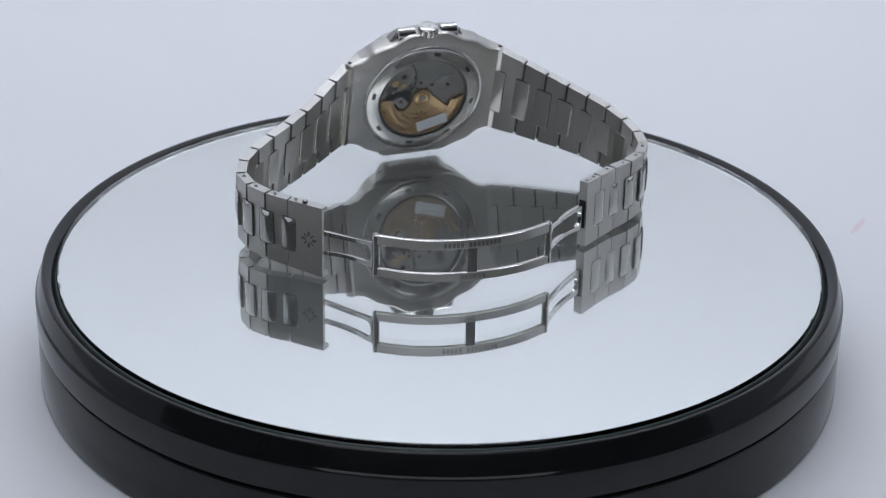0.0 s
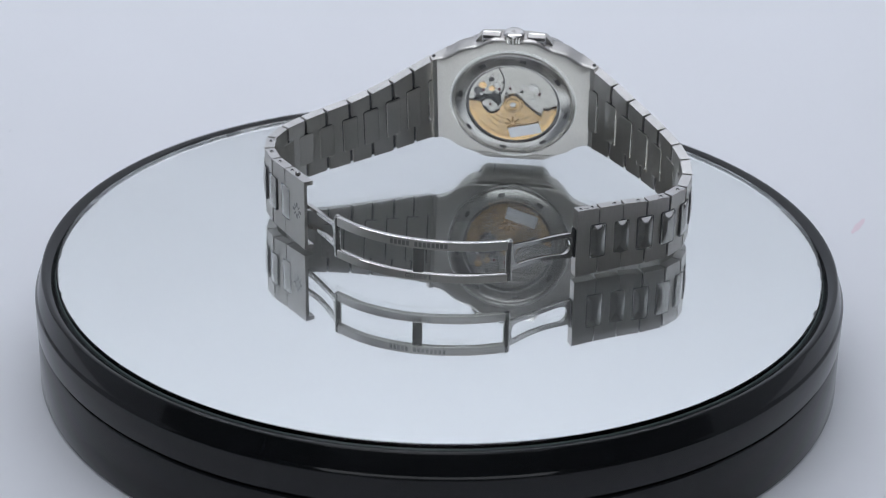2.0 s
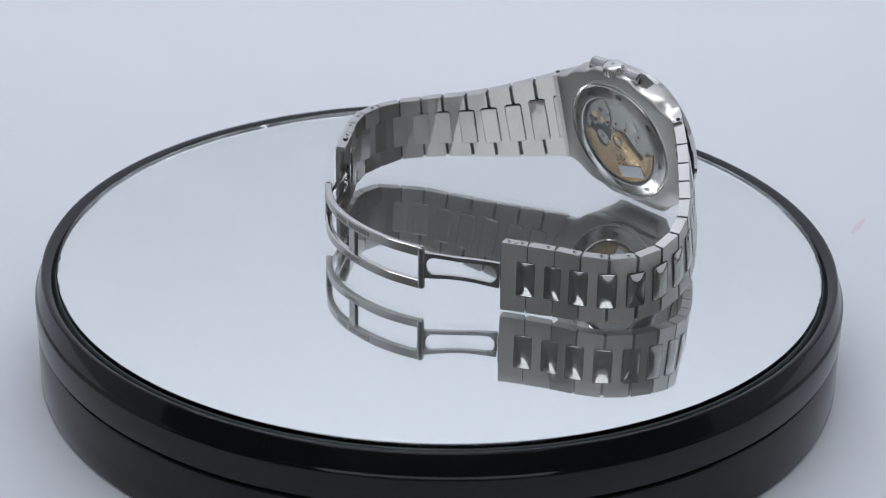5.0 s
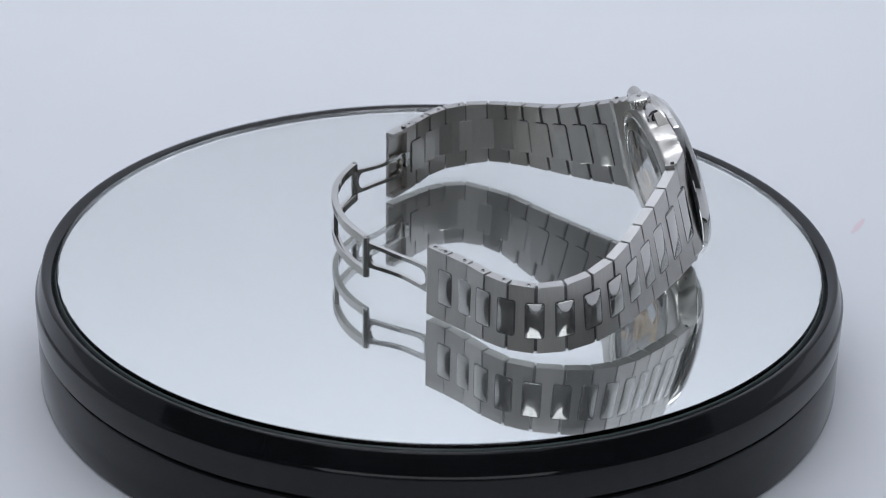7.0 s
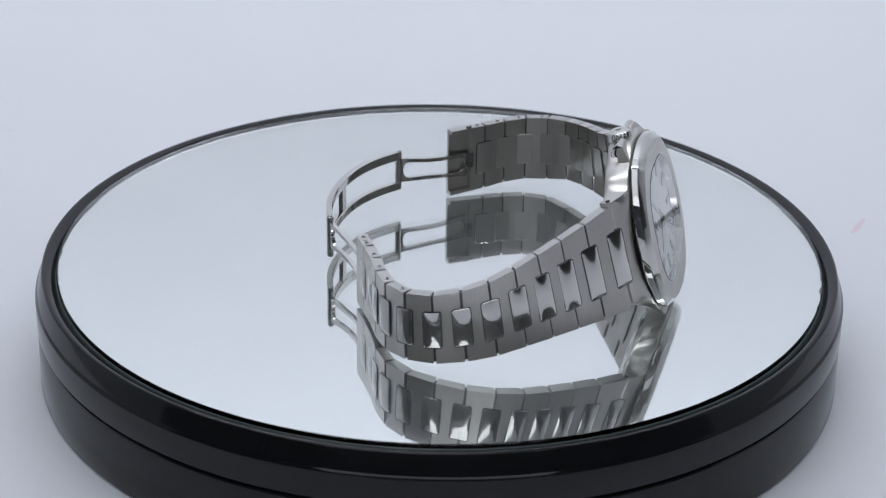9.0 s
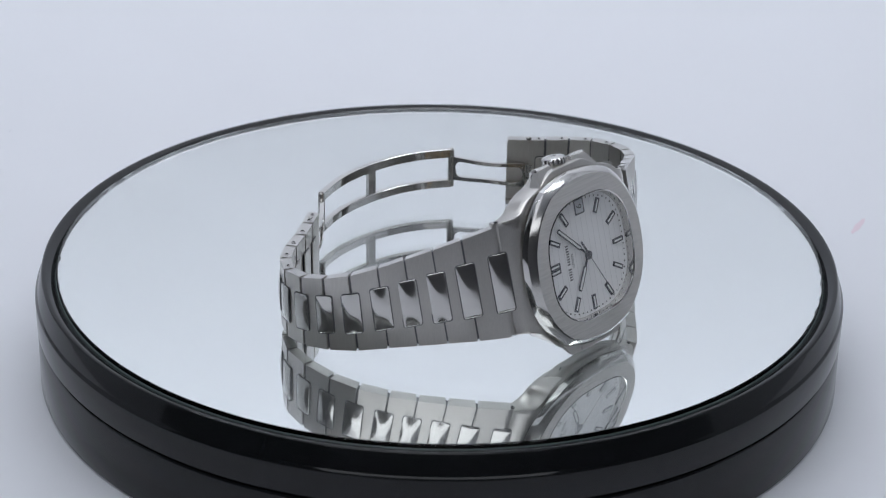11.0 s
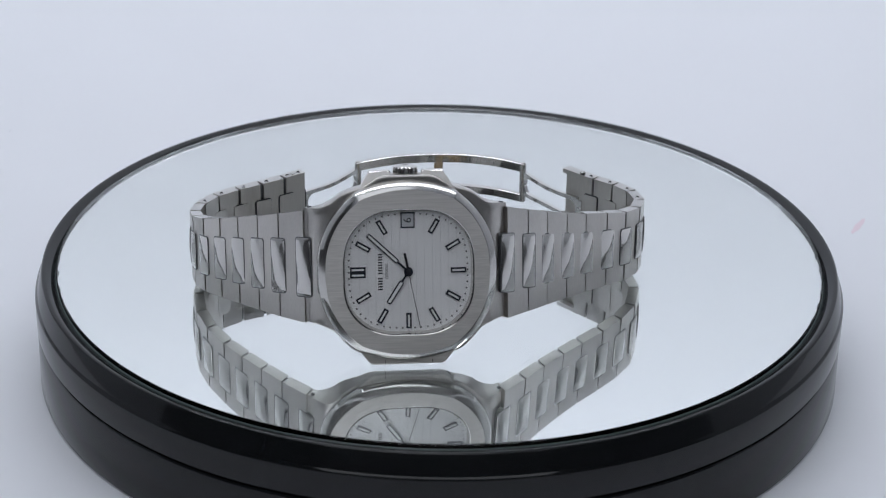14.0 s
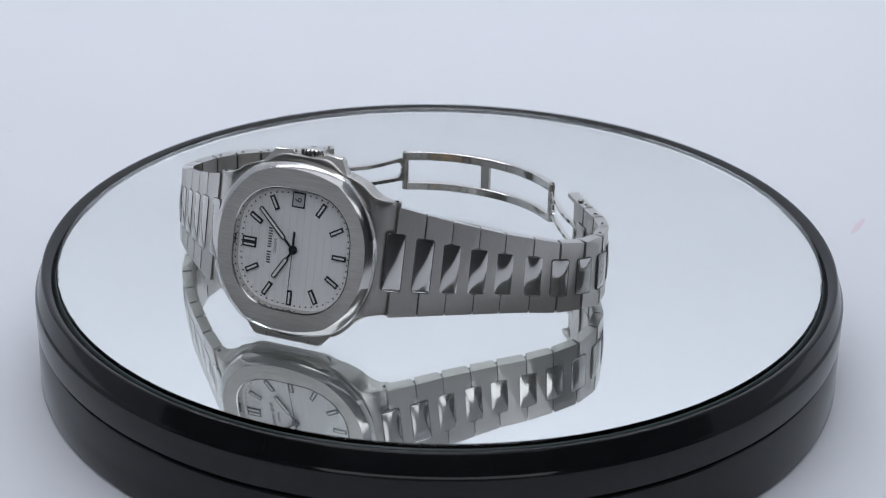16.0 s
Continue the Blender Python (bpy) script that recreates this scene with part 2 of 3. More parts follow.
part("rim", lathe(ring_profile([(97.9, -3.4), (97.9, -1.5), (98.1, -1.22), (100.1, -0.16), (100.6, 0.02), (101.05, -0.05), (101.4, -0.45), (102.5, -4.85), (102.7, -5.2), (103.05, -5.5), (103.2, -5.9),
                                (103.25, -12.5), (101.8, -12.8), (101.6, -4.0)]), 256, True), RIM, turntable, "rounded glossy black plastic rim", 40)
part("base", lathe(ring_profile([(101.4, -4.0), (101.4, -13.4), (102.8, -13.5), (103.1, -14.0), (103.4, -28.2), (103.2, -28.7), (102.6, -29.0), (102.0, -29.2)]), 256), RIM, turntable, "glossy black plastic drum base", 40)
part("seam_ring", lathe(ring_profile([(101.5, -12.75), (102.3, -12.8), (102.3, -13.4), (101.5, -13.45)]), 256, True), GROOVE, turntable)
plate = part("mirror_plate", lathe([(97.0 * MM, -3.2 * MM), (97.6 * MM, -3.1 * MM), (97.6 * MM, -2.2 * MM), (97.5 * MM, -2.15 * MM)], 256), BACKING, turntable, "dark painted back of the mirror", 20)
plate.location = (0, 0, LIFT)


def silvering():
    """The silver film, with an edge that has crept in unevenly."""
    rnd = random.Random(5)
    waves = [(rnd.randint(20, 160), rnd.uniform(0, 6.28), rnd.uniform(0.02, 0.09)) for _ in range(14)]
    n = 720
    bm = bmesh.new()
    rings = []
    for z in (-2.145, -2.05):
        ring = []
        for i in range(n):
            a = 2 * math.pi * i / n
            r = (97.15 + sum(h * math.sin(f * a + p) for f, p, h in waves)) * MM
            ring.append((r * math.cos(a), r * math.sin(a), z * MM))
        rings.append(ring)
    loft(bm, rings)
    return bm


part("silvering", silvering(), MIRROR, plate, "bright silver film with an uneven edge", 20)
sheet = part("glass_sheet", lathe([(97.55 * MM, -2.0 * MM), (97.65 * MM, -1.9 * MM), (97.65 * MM, -0.3 * MM), (97.4 * MM, 0.0)], 256), CRYSTAL, plate, "clear glass sheet over the silvering", 20)
sheet.visible_shadow = False
part("glass_edge", lathe([(97.68 * MM, -3.0 * MM), (97.87 * MM, -3.0 * MM), (97.87 * MM, -1.3 * MM), (97.68 * MM, -1.1 * MM)], 256, True), GLASS_EDGE, plate, "dark green glass edge")

# ---------- wristwatch ----------
ORIGIN = Vector((13.0, 20.0, 0.0))   # the watch's base on the mirror, in millimetres of the turntable's axes
watch = tagged(new("wristwatch"), "steel wristwatch with white dial standing on its side, clasp open", "wristwatch")


def mm(x, y, z):
    """A point of the turntable's axes, in millimetres, in the watch's own space."""
    return (Vector((x, y, z)) - ORIGIN) * MM


TILT = radians(15.0)
HUB = mm(13.35, 57.55, 21.95)
AX, AY, AZ = Vector((-1, 0, 0)), Vector((0, -math.sin(TILT), math.cos(TILT))), Vector((0, math.cos(TILT), math.sin(TILT)))
HEAD = Matrix((AX, AY, AZ)).transposed().to_4x4()
HEAD.translation = HUB
CASE, CROWN_SIDE = pose(0, 0.0011, -0.0012), pose(0, 0.0002, -0.0015)     # x to six o'clock, y to the crown, z out of the dial; origin on the dial


def head(name, bm, material, parent=watch, label="", smooth=35, m=None):
    """A part of the watch head; its vertices are in head metres."""
    bm.transform(HEAD @ (m or Matrix()))
    return part(name, bm, material, parent, label, smooth)


def sc(pts):
    return [(x * MM, y * MM) for x, y in pts]


def at(pts, z):
    return [(x * MM, y * MM, z * MM) for x, y in pts]


# case middle: half outline from the ear to the crown side, then mirrored
quarter = [(22.5, 0), (22.5, 6), (22.5, 12.6), (22.2, 13.3), (20.5, 13.5), (18.6, 14.0), (16.8, 15.0), (15.4, 16.7), (14.0, 18.2), (12.6, 19.5), (11.2, 20.2), (9.6, 20.45), (6, 20.6), (3, 20.65), (0, 20.65)]
lower = quarter + [(-x, y) for x, y in reversed(quarter[:-1])]
crown_quarter = quarter[:7] + [(15.4, 16.2), (14.0, 16.9), (12.6, 17.4), (11.2, 17.8), (9.8, 18.1)] + quarter[12:]
upper = crown_quarter + [(-x, y) for x, y in reversed(crown_quarter[:-1])]
case_outline = upper + [(x, -y) for x, y in reversed(lower[1:-1])]


def shrink(pts, k):
    return [(x * k, y * k) for x, y in pts]


bm = bmesh.new()


def on_circle(pts, r):
    return [(r * x / math.hypot(x, y), r * y / math.hypot(x, y)) for x, y in pts]


def front_z(x):
    """The front of the case falls in a curve from the bezel to the ears' ends."""
    u = min(1.0, max(0.0, (abs(x) - 18.4) / 4.1))
    return -0.06 - 3.2 * u ** 1.2


def front_ring(pts, k, drop):
    return [(x * k * MM, y * k * MM, (front_z(x) - drop) * MM) for x, y in pts]


def eased(pts):
    """The closed outline with its corners cut: a smoother curve with twice the points."""
    out = []
    for a, b in zip(pts, pts[1:] + pts[:1]):
        out += [(a[0] * 0.75 + b[0] * 0.25, a[1] * 0.75 + b[1] * 0.25), (a[0] * 0.25 + b[0] * 0.75, a[1] * 0.25 + b[1] * 0.75)]
    return out


case_fine = eased(eased(case_outline))


def tucked(pts, f):
    """The lower side drawn in towards the back."""
    return [(x, y if y > -16 else -16 + (y + 16) * f) for x, y in pts]


inner = on_circle(case_fine, 17.6)
steps = [[(a[0] + (b[0] - a[0]) * k / 6, a[1] + (b[1] - a[1]) * k / 6) for a, b in zip(shrink(case_fine, 0.982), inner)] for k in range(1, 7)]
tube_ring(bm, [at(inner, -5.72), at(shrink(tucked(case_fine, 0.4), 0.97), -5.72), at(shrink(tucked(case_fine, 0.4), 0.98), -5.66), at(shrink(tucked(case_fine, 0.42), 0.988), -5.48), at(shrink(tucked(case_fine, 0.46), 0.995), -5.15), at(tucked(case_fine, 0.52), -4.75),
               front_ring(case_fine, 1.0, 0.32), front_ring(case_fine, 0.994, 0.1), front_ring(case_fine, 0.982, 0.0)] + [front_ring(q, 1.0, 0.0) for q in steps])
case = head("case", bm, BRUSHED, label="brushed steel case with flared ears", smooth=32, m=CASE)
# ears bend back to meet the bracelet
for s in (1, -1):
    head("ear_edge", block(2.2 * MM, 26.5 * MM, 2.3 * MM, pose(s * 21.6 * MM, 0, -4.75 * MM, 0, s * 30, 0), 0.35 * MM), BRUSHED, case, m=CASE)
    for k in (1, -1):
        head("ear_pin", rod(0.5 * MM, 0.3 * MM, pose(s * 21.9 * MM, k * 13.32 * MM, -4.3 * MM, 90, 0, 0), 16), HOLE, case, m=CASE)

# hinge blocks: two guards beside the crown, one long block opposite


def lower_hinge():
    """The hinge block opposite the crown: it leans back under the case and narrows outwards."""
    bm = bmesh.new()
    prof = [(-17.0, -1.2), (-20.9, -1.0), (-21.6, -1.05), (-21.95, -1.3), (-22.0, -1.7), (-21.7, -2.3), (-20.4, -3.9), (-19.3, -5.2), (-18.8, -5.6), (-17.0, -5.7)]
    rings = []
    for x, k in ((-12.0, 0.12), (-11.2, 0.3), (-10.2, 0.55), (-9.0, 0.86), (-8.4, 0.96), (-7.8, 1.0), (7.8, 1.0), (8.4, 0.96), (9.0, 0.86), (10.2, 0.55), (11.2, 0.3), (12.0, 0.12)):
        rings.append([((x - 0.2) * MM, (-17.0 + (y + 17.0) * k) * MM, z * MM) for y, z in prof])
    loft(bm, rings)
    return bm


def crown_guard(s):
    """A tube on the side s of the crown: rounded outside, flat towards the bezel."""
    bm = bmesh.new()
    prof = [(18.0, -1.3), (20.4, -2.1), (21.7, -2.6), (22.4, -3.05), (22.75, -3.6), (22.75, -4.1), (22.4, -4.95), (21.8, -5.5), (21.0, -5.85), (20.0, -6.0), (18.0, -6.1)]
    rings = []
    for x, k in ((3.5, 0.9), (3.75, 1.0), (8.35, 1.0), (8.6, 0.92)):
        rings.append([(s * x * MM, (18.0 + (y - 18.0) * k) * MM, (-3.8 + (z + 3.8) * k) * MM) for y, z in prof])
    loft(bm, rings)
    return bm


hinge = head("lower_hinge", lower_hinge(), BRUSHED_FLAT, label="brushed steel hinge block opposite the crown", smooth=30)
for s in (1, -1):
    head("hinge_seam", prism([(-20.9 * MM, -0.97 * MM), (-21.65 * MM, -1.02 * MM), (-22.03 * MM, -1.7 * MM), (-21.73 * MM, -2.32 * MM), (-19.33 * MM, -5.22 * MM), (-19.0 * MM, -5.0 * MM)], -0.06 * MM, 0.06 * MM, Matrix.Translation((s * 5.4 * MM, 0, 0)) @ Matrix(((0, 0, 1, 0), (1, 0, 0, 0), (0, 1, 0, 0), (0, 0, 0, 1)))), HOLE, hinge, smooth=0)
    head("hinge_screw", rod(0.95 * MM, 0.5 * MM, Matrix.Translation((s * 9.3 * MM, -19.7 * MM, -2.9 * MM)) @ pose(0, 0, 0, 0, 0, -s * 50) @ pose(0, 0, 0, 0, 90, 0), 24, 0.1 * MM), DARK_STEEL, hinge, "dark round hinge screw")
for s in (1, -1):
    guard = head("crown_guard", crown_guard(s), SATIN, label="rounded steel crown guard", smooth=38)
    end = Matrix.Translation((s * 8.6 * MM, 20.75 * MM, -3.8 * MM)) @ pose(0, 0, 0, 0, 90, 0)
    head("guard_hole", rod(1.2 * MM, 0.12 * MM, end, 28), HOLE, guard, "dark bored end of the guard", 0)
    head("guard_screw", rod(0.82 * MM, 0.2 * MM, end, 24, 0.06 * MM), POLISHED, guard, "small steel screw head")
    head("screw_slot", block(0.24 * MM, 1.5 * MM, 0.24 * MM, end), HOLE, guard, smooth=0)
head("crown_seat", block(10.2 * MM, 1.6 * MM, 3.2 * MM, pose(0, 20.1 * MM, -3.4 * MM), 0.3 * MM), SATIN, case, m=CROWN_SIDE)
sh = [(10.9, 18.4), (9.7, 20.5), (8.5, 22.2), (4.2, 22.6), (3.4, 21.9), (3.1, 20.9), (0, 20.8)]
sh = sh + [(-x, y) for x, y in reversed(sh[:-1])]


def sloped(bm, rate):
    """The front face falls away from the dial."""
    for v in bm.verts:
        if v.co.z > -1.9 * MM:
            v.co.z -= rate * max(0.0, abs(v.co.y) - 18.5 * MM)
    return bm


head("crown_shoulder", sloped(prism(sc(sh), -4.2 * MM, -1.05 * MM, edge=0.25 * MM, seg=3), 0.46), BRUSHED, case, "brushed shoulder below the crown", 30)

# crown: fluted knob with a domed cap
bm = bmesh.new()
n = 96


def flute(r, i, depth):
    return r - depth * (0.5 + 0.5 * math.cos(2 * math.pi * i * 18 / n)) ** 2


rings = []
for r, z, d in ((1.6, 0.0, 0), (2.5, 0.1, 0.0), (2.85, 0.35, 0.28), (2.85, 2.2, 0.28), (2.6, 2.5, 0.0), (2.2, 2.75, 0), (1.2, 2.95, 0)):
    rings.append([(flute(r, i, d) * math.cos(2 * math.pi * i / n) * MM, flute(r, i, d) * math.sin(2 * math.pi * i / n) * MM, z * MM) for i in range(n)])
loft(bm, rings)
crown = head("crown", bm, POLISHED, label="fluted polished steel crown", smooth=25, m=pose(0, 20.8 * MM, -5.0 * MM, -90, 0, 0))
head("crown_stem", rod(1.7 * MM, 1.6 * MM, pose(0, 20.3 * MM, -5.0 * MM, 90, 0, 0)), POLISHED, crown)
for k in range(4):
    head("crown_emblem", block(0.35 * MM, 1.3 * MM, 0.12 * MM, pose(0, 0, 2.97 * MM, 0, 0, 45 * k), 0.03 * MM), SATIN, crown, m=pose(0, 20.8 * MM, -5.0 * MM, -90, 0, 0))

# gasket line and bezel
head("gasket", prism(sc(octo(20.0, 20.1)), -1.5 * MM, -0.9 * MM), INK, label="black gasket under the bezel")
bm = bmesh.new()
outer = [(18.65, 18.95, 2.0), (18.77, 19.07, 1.94), (20.2, 20.25, 0.75), (20.32, 20.4, 0.52), (20.55, 20.6, -0.72), (20.45, 20.5, -0.98), (16.0, 15.7, -0.98)]
tube_ring(bm, [at(soft_octo(14.7, 14.35, 2.7), 0.1), at(soft_octo(14.7, 14.35, 2.7), 2.05), at(soft_octo(14.95, 14.6, 2.7), 2.16)] + [at([(x - 0.2, y) for x, y in octo(rx, ry)], z) for rx, ry, z in outer])
bezel = head("bezel", bm, BRUSHED_FLAT, label="rounded octagonal brushed bezel with polished bevel", smooth=22)
bezel.data.materials.append(POLISHED)
bezel.data.materials.append(CHAMFER)
for poly in bezel.data.polygons:
    c = HEAD.inverted() @ Vector(poly.center)
    nrm = HEAD.to_3x3().inverted() @ Vector(poly.normal)
    if nrm.z < 0.95:
        poly.material_index = 2 if nrm.z > 0.3 and c.z > 0.5 * MM else 1

# dial
dial = head("dial", prism(sc(soft_octo(14.9, 14.55, 2.7)), -0.5 * MM, 0.0), DIAL, label="white dial with fine embossed lines", smooth=0)
head("rehaut", (lambda b: (tube_ring(b, [at(soft_octo(14.75, 14.4, 2.7), 0.0), at(soft_octo(14.3, 13.95, 2.7), 0.02), at(soft_octo(14.6, 14.25, 2.7), 1.95), at(soft_octo(14.75, 14.4, 2.7), 1.95)]), b)[1])(bmesh.new()), POLISHED, dial)
lines = []
for k in range(-7, 8):
    x = k * 1.85
    hy = 13.9 * (1 - min(1, abs(x) / 14.3) ** 2.7) ** (1 / 2.7)
    lines.append(block(0.07 * MM, 2 * hy * MM, 0.02 * MM, pose(x * MM, 0, 0.008 * MM)))
tagged(head("embossed_lines", merge(*lines), DIAL_LINE, dial, smooth=0), kind="stuff")
dots = []
for i in range(60):
    a = 2 * math.pi * i / 60
    c, s = math.cos(a), math.sin(a)
    k = 13.5 * (abs(c) ** 2.7 + abs(s) ** 2.7) ** (-1 / 2.7)
    if abs(a - math.pi / 2) < 0.12:
        continue
    dots.append(rod(0.2 * MM, 0.06 * MM, pose(c * k * MM, s * k * 0.975 * MM, 0.025 * MM), 10))
tagged(head("minute_dots", merge(*dots), INK, dial), kind="stuff")

for i in range(12):
    a = 180 - 30 * i            # twelve o'clock lies to -x, the crown to +y
    if i == 3:
        continue
    c, s = math.cos(radians(a)), math.sin(radians(a))
    k = 11.35 * (abs(c) ** 3.0 + abs(s) ** 3.0) ** (-1 / 3.0)
    k = 11.45 + 0.35 * (k - 11.35)
    for off in ((-0.62, 0.62) if i == 0 else (0,)):
        m = pose(c * k * MM, s * k * MM, 0, 0, 0, a) @ pose(0, off * MM, 0)
        body = head("hour_marker", block(3.55 * MM, 1.2 * MM, 0.32 * MM, pose(0, 0, 0.17 * MM), 0.06 * MM), BLUED, dial, "dark-edged baton hour marker", m=m)
        head("lume", block(2.75 * MM, 0.44 * MM, 0.1 * MM, pose(0, 0, 0.31 * MM), 0.02 * MM), LUME, body, "white luminous fill", m=m)

# date opening
window = head("date_window", prism(sc(soft_rect(1.62, 1.85, 0.15)), 0.0, 0.16 * MM, edge=0.04 * MM), BLUED, dial, "dark-framed date opening", m=pose(0, 11.75 * MM, 0))
head("date_disc", prism(sc(soft_rect(1.32, 1.5, 0.1)), 0.1 * MM, 0.175 * MM), DATE, window, "grey date disc", m=pose(0, 11.75 * MM, 0))
head("date_numeral", lettering("6", 2.5 * MM, pose(0, 11.75 * MM, 0.2 * MM, 0, 0, 90), 0.02 * MM), INK, window, "black numeral", 0)

# dial printing
for k in range(14):
    if k != 5:
        head("maker_bar", block(1.0 * MM, 0.33 * MM, 0.03 * MM, pose(-6.35 * MM, (-4.05 + 0.62 * k) * MM, 0.02 * MM)), INK, dial, "small dark printed bar", 0)
head("dial_lettering", lettering("GENEVE", 0.98 * MM, pose(-4.85 * MM, 0.1 * MM, 0.02 * MM, 0, 0, 90), 0.015 * MM), INK, dial, "small black lettering", 0)


def hand_blade(name, a, r0, r1, w, z, parent=watch):
    m = pose(0, 0, z * MM, 0, 0, a)
    length = r1 - r0
    out = soft_rect(length / 2, w / 2, w * 0.42)
    body = head(name, prism(sc(out), -0.09 * MM, 0.09 * MM, pose((r0 + r1) / 2 * MM, 0, 0), 0.03 * MM), BLUED, parent, "dark steel hand with white fill", m=m)
    head("lume", prism(sc(soft_rect(length / 2 - 0.32, w / 2 - 0.3, 0.2)), 0.05 * MM, 0.12 * MM, pose((r0 + r1) / 2 * MM, 0, 0)), LUME, body, "white luminous fill", m=m)
    head("stem", block(r0 * MM, 0.5 * MM, 0.16 * MM, pose(r0 / 2 * MM, 0, 0), 0.03 * MM), BLUED, body, m=m)
    return body


hand_blade("minute_hand", 136.5, 3.2, 12.7, 1.12, 0.75)
hand_blade("hour_hand", 237.5, 2.6, 8.7, 1.22, 0.5)
head("hand_hub", rod(1.05 * MM, 0.5 * MM, pose(0, 0, 0.7 * MM), 28, 0.08 * MM), BLUED, watch, "dark hand hub")

# the seconds hand turns on its own origin
seconds_hand = part("seconds_hand", merge(block(13.3 * MM, 0.13 * MM, 0.08 * MM, pose(6.65 * MM, 0, 0)), block(3.6 * MM, 0.55 * MM, 0.1 * MM, pose(-2.6 * MM, 0, 0), 0.04 * MM),
                                          rod(0.5 * MM, 0.3 * MM, Matrix(), 20)), HAND_GREY, watch, "thin grey seconds hand")

crystal = head("crystal", prism(sc(soft_octo(14.66, 14.3, 2.7)), 1.8 * MM, 2.2 * MM), CRYSTAL, watch, "clear sapphire crystal", 0)
crystal.visible_shadow = False

# ---------- case back ----------
BACK = pose(0, 0.75 * MM, -6.8 * MM, 180, 0, 0)      # x to six, y away from the crown, z out of the back


def back(name, bm, material, parent=watch, label="", smooth=35, m=None):
    return head(name, bm, material, parent, label, smooth, BACK @ (m or Matrix()))


case_back = back("case_back", lathe([(r * MM, z * MM) for r, z in ((13.0, -0.6), (13.0, 0.62), (13.12, 0.74), (13.35, 0.76), (13.6, 0.70), (15.9, 0.22), (16.3, 0.05), (16.5, -0.3), (16.7, -0.34), (16.9, -0.02), (17.2, 0.08), (18.0, 0.08), (18.0, -0.6))], 160, True), SATIN, watch, "polished steel case back ring", 14)
for i in range(8):
    a = radians(22.5 + 45 * i + 12)
    # notches drawn as dark blocks, their shade in the colour
    back("key_notch", block(1.9 * MM, 1.0 * MM, 0.1 * MM, pose(0, 0, 0, 0, 0, math.degrees(a)) @ pose(14.8 * MM, 0, 0.425 * MM, 0, 11.8, 0) @ pose(0, 0, 0, 0, 0, 90)), DARK_STEEL, case_back, smooth=0)
movement = back("movement", lathe([(13.1 * MM, -0.9 * MM), (13.1 * MM, -0.5 * MM)], 96), RHODIUM, watch, "rhodium movement with striped bridges", 0)
stripes = []
for k in range(-1, 6):
    y = -2.15 * k - 0.3
    hx = math.sqrt(max(0.1, 12.4 ** 2 - y * y))
    prof = [(-1.04, 0), (-0.6, 0.018), (0.0, 0.025), (0.6, 0.018), (1.04, 0)]
    b = bmesh.new()
    loft(b, [[(sx * hx * MM, (y + py) * MM, (-0.5 + pz) * MM) for py, pz in prof] for sx in (-1, 1)])
    stripes.append(b)
back("striped_bridge", merge(*stripes), RHODIUM, movement, "rhodium bridge with broad polished stripes", 20)
ring = back("movement_ring", lathe([(12.3 * MM, -0.5 * MM), (12.3 * MM, -0.2 * MM), (13.05 * MM, -0.2 * MM), (13.05 * MM, -0.5 * MM)], 96, True), DARK_STEEL, movement, "dark movement ring")
GOLD_CUT = mat("engraved_gold", (0.48, 0.31, 0.15), 0.4, 1.0, vary=0.1, vary_scale=300)
GOLD_TURNED = turned(mat("turned_yellow_gold", (0.86, 0.60, 0.32), 0.20, 1.0, vary=0.06, vary_scale=300), HEAD @ BACK, 0.00022, 0.9)
# rotor: half disc with a gold weight
rot = [(12.2 * math.cos(radians(a)), 12.2 * math.sin(radians(a))) for a in range(-2, 183, 5)]
rot += [(-11.0, 0.9), (-10.3, 1.2), (-8.6, 3.3), (-7.8, 3.6), (-6.9, 3.2), (-3.0, -0.4), (-2.5, -1.6), (-1.2, -2.6), (1.2, -2.6), (2.5, -1.6), (3.0, 0.4), (3.7, 2.2), (5.4, 3.6), (7.2, 3.2), (8.3, 1.4), (8.9, -0.4), (10.2, -0.6)]
rotor = back("rotor", prism(sc(rot), -0.12 * MM, 0.18 * MM, edge=0.06 * MM), GOLD_TURNED, watch, "engraved yellow gold winding rotor", 30)
back("rotor_weight", prism(sc([(12.15 * math.cos(radians(a)), 12.15 * math.sin(radians(a))) for a in range(4, 177, 4)] + [(10.9 * math.cos(radians(a)), 10.9 * math.sin(radians(a))) for a in range(176, 3, -4)]), 0.14 * MM, 0.30 * MM, edge=0.06 * MM), GOLD, rotor, "raised gold rim of the rotor", 30)
for k, (r, a0, a1) in enumerate(((4.6, 50, 130), (6.15, 40, 141), (7.7, 29, 152), (9.25, 8, 171))):
    b = bmesh.new()
    rings = []
    for q in range(33):
        a = radians(a0 + (a1 - a0) * q / 32)
        rings.append([((r + w) * math.cos(a) * MM, (r + w) * math.sin(a) * MM, z * MM) for w, z in ((-0.72, 0.12), (-0.7, 0.2), (-0.3, 0.29), (0.3, 0.29), (0.7, 0.2), (0.72, 0.12))])
    loft(b, rings)
    back("rotor_band", b, GOLD_TURNED, rotor, "turned gold band of the rotor", 40)
back("rotor_hub", lathe([(0.9 * MM, 0.1 * MM), (0.9 * MM, 0.26 * MM), (1.3 * MM, 0.36 * MM), (1.9 * MM, 0.36 * MM), (2.1 * MM, 0.24 * MM), (2.35 * MM, 0.24 * MM), (2.6 * MM, 0.34 * MM), (2.85 * MM, 0.1 * MM)], 48, True), GOLD, rotor, "stepped gold rotor hub")
back("rotor_screw", rod(0.85 * MM, 0.3 * MM, pose(0, 0, 0.2 * MM), 24, 0.06 * MM), POLISHED, rotor)
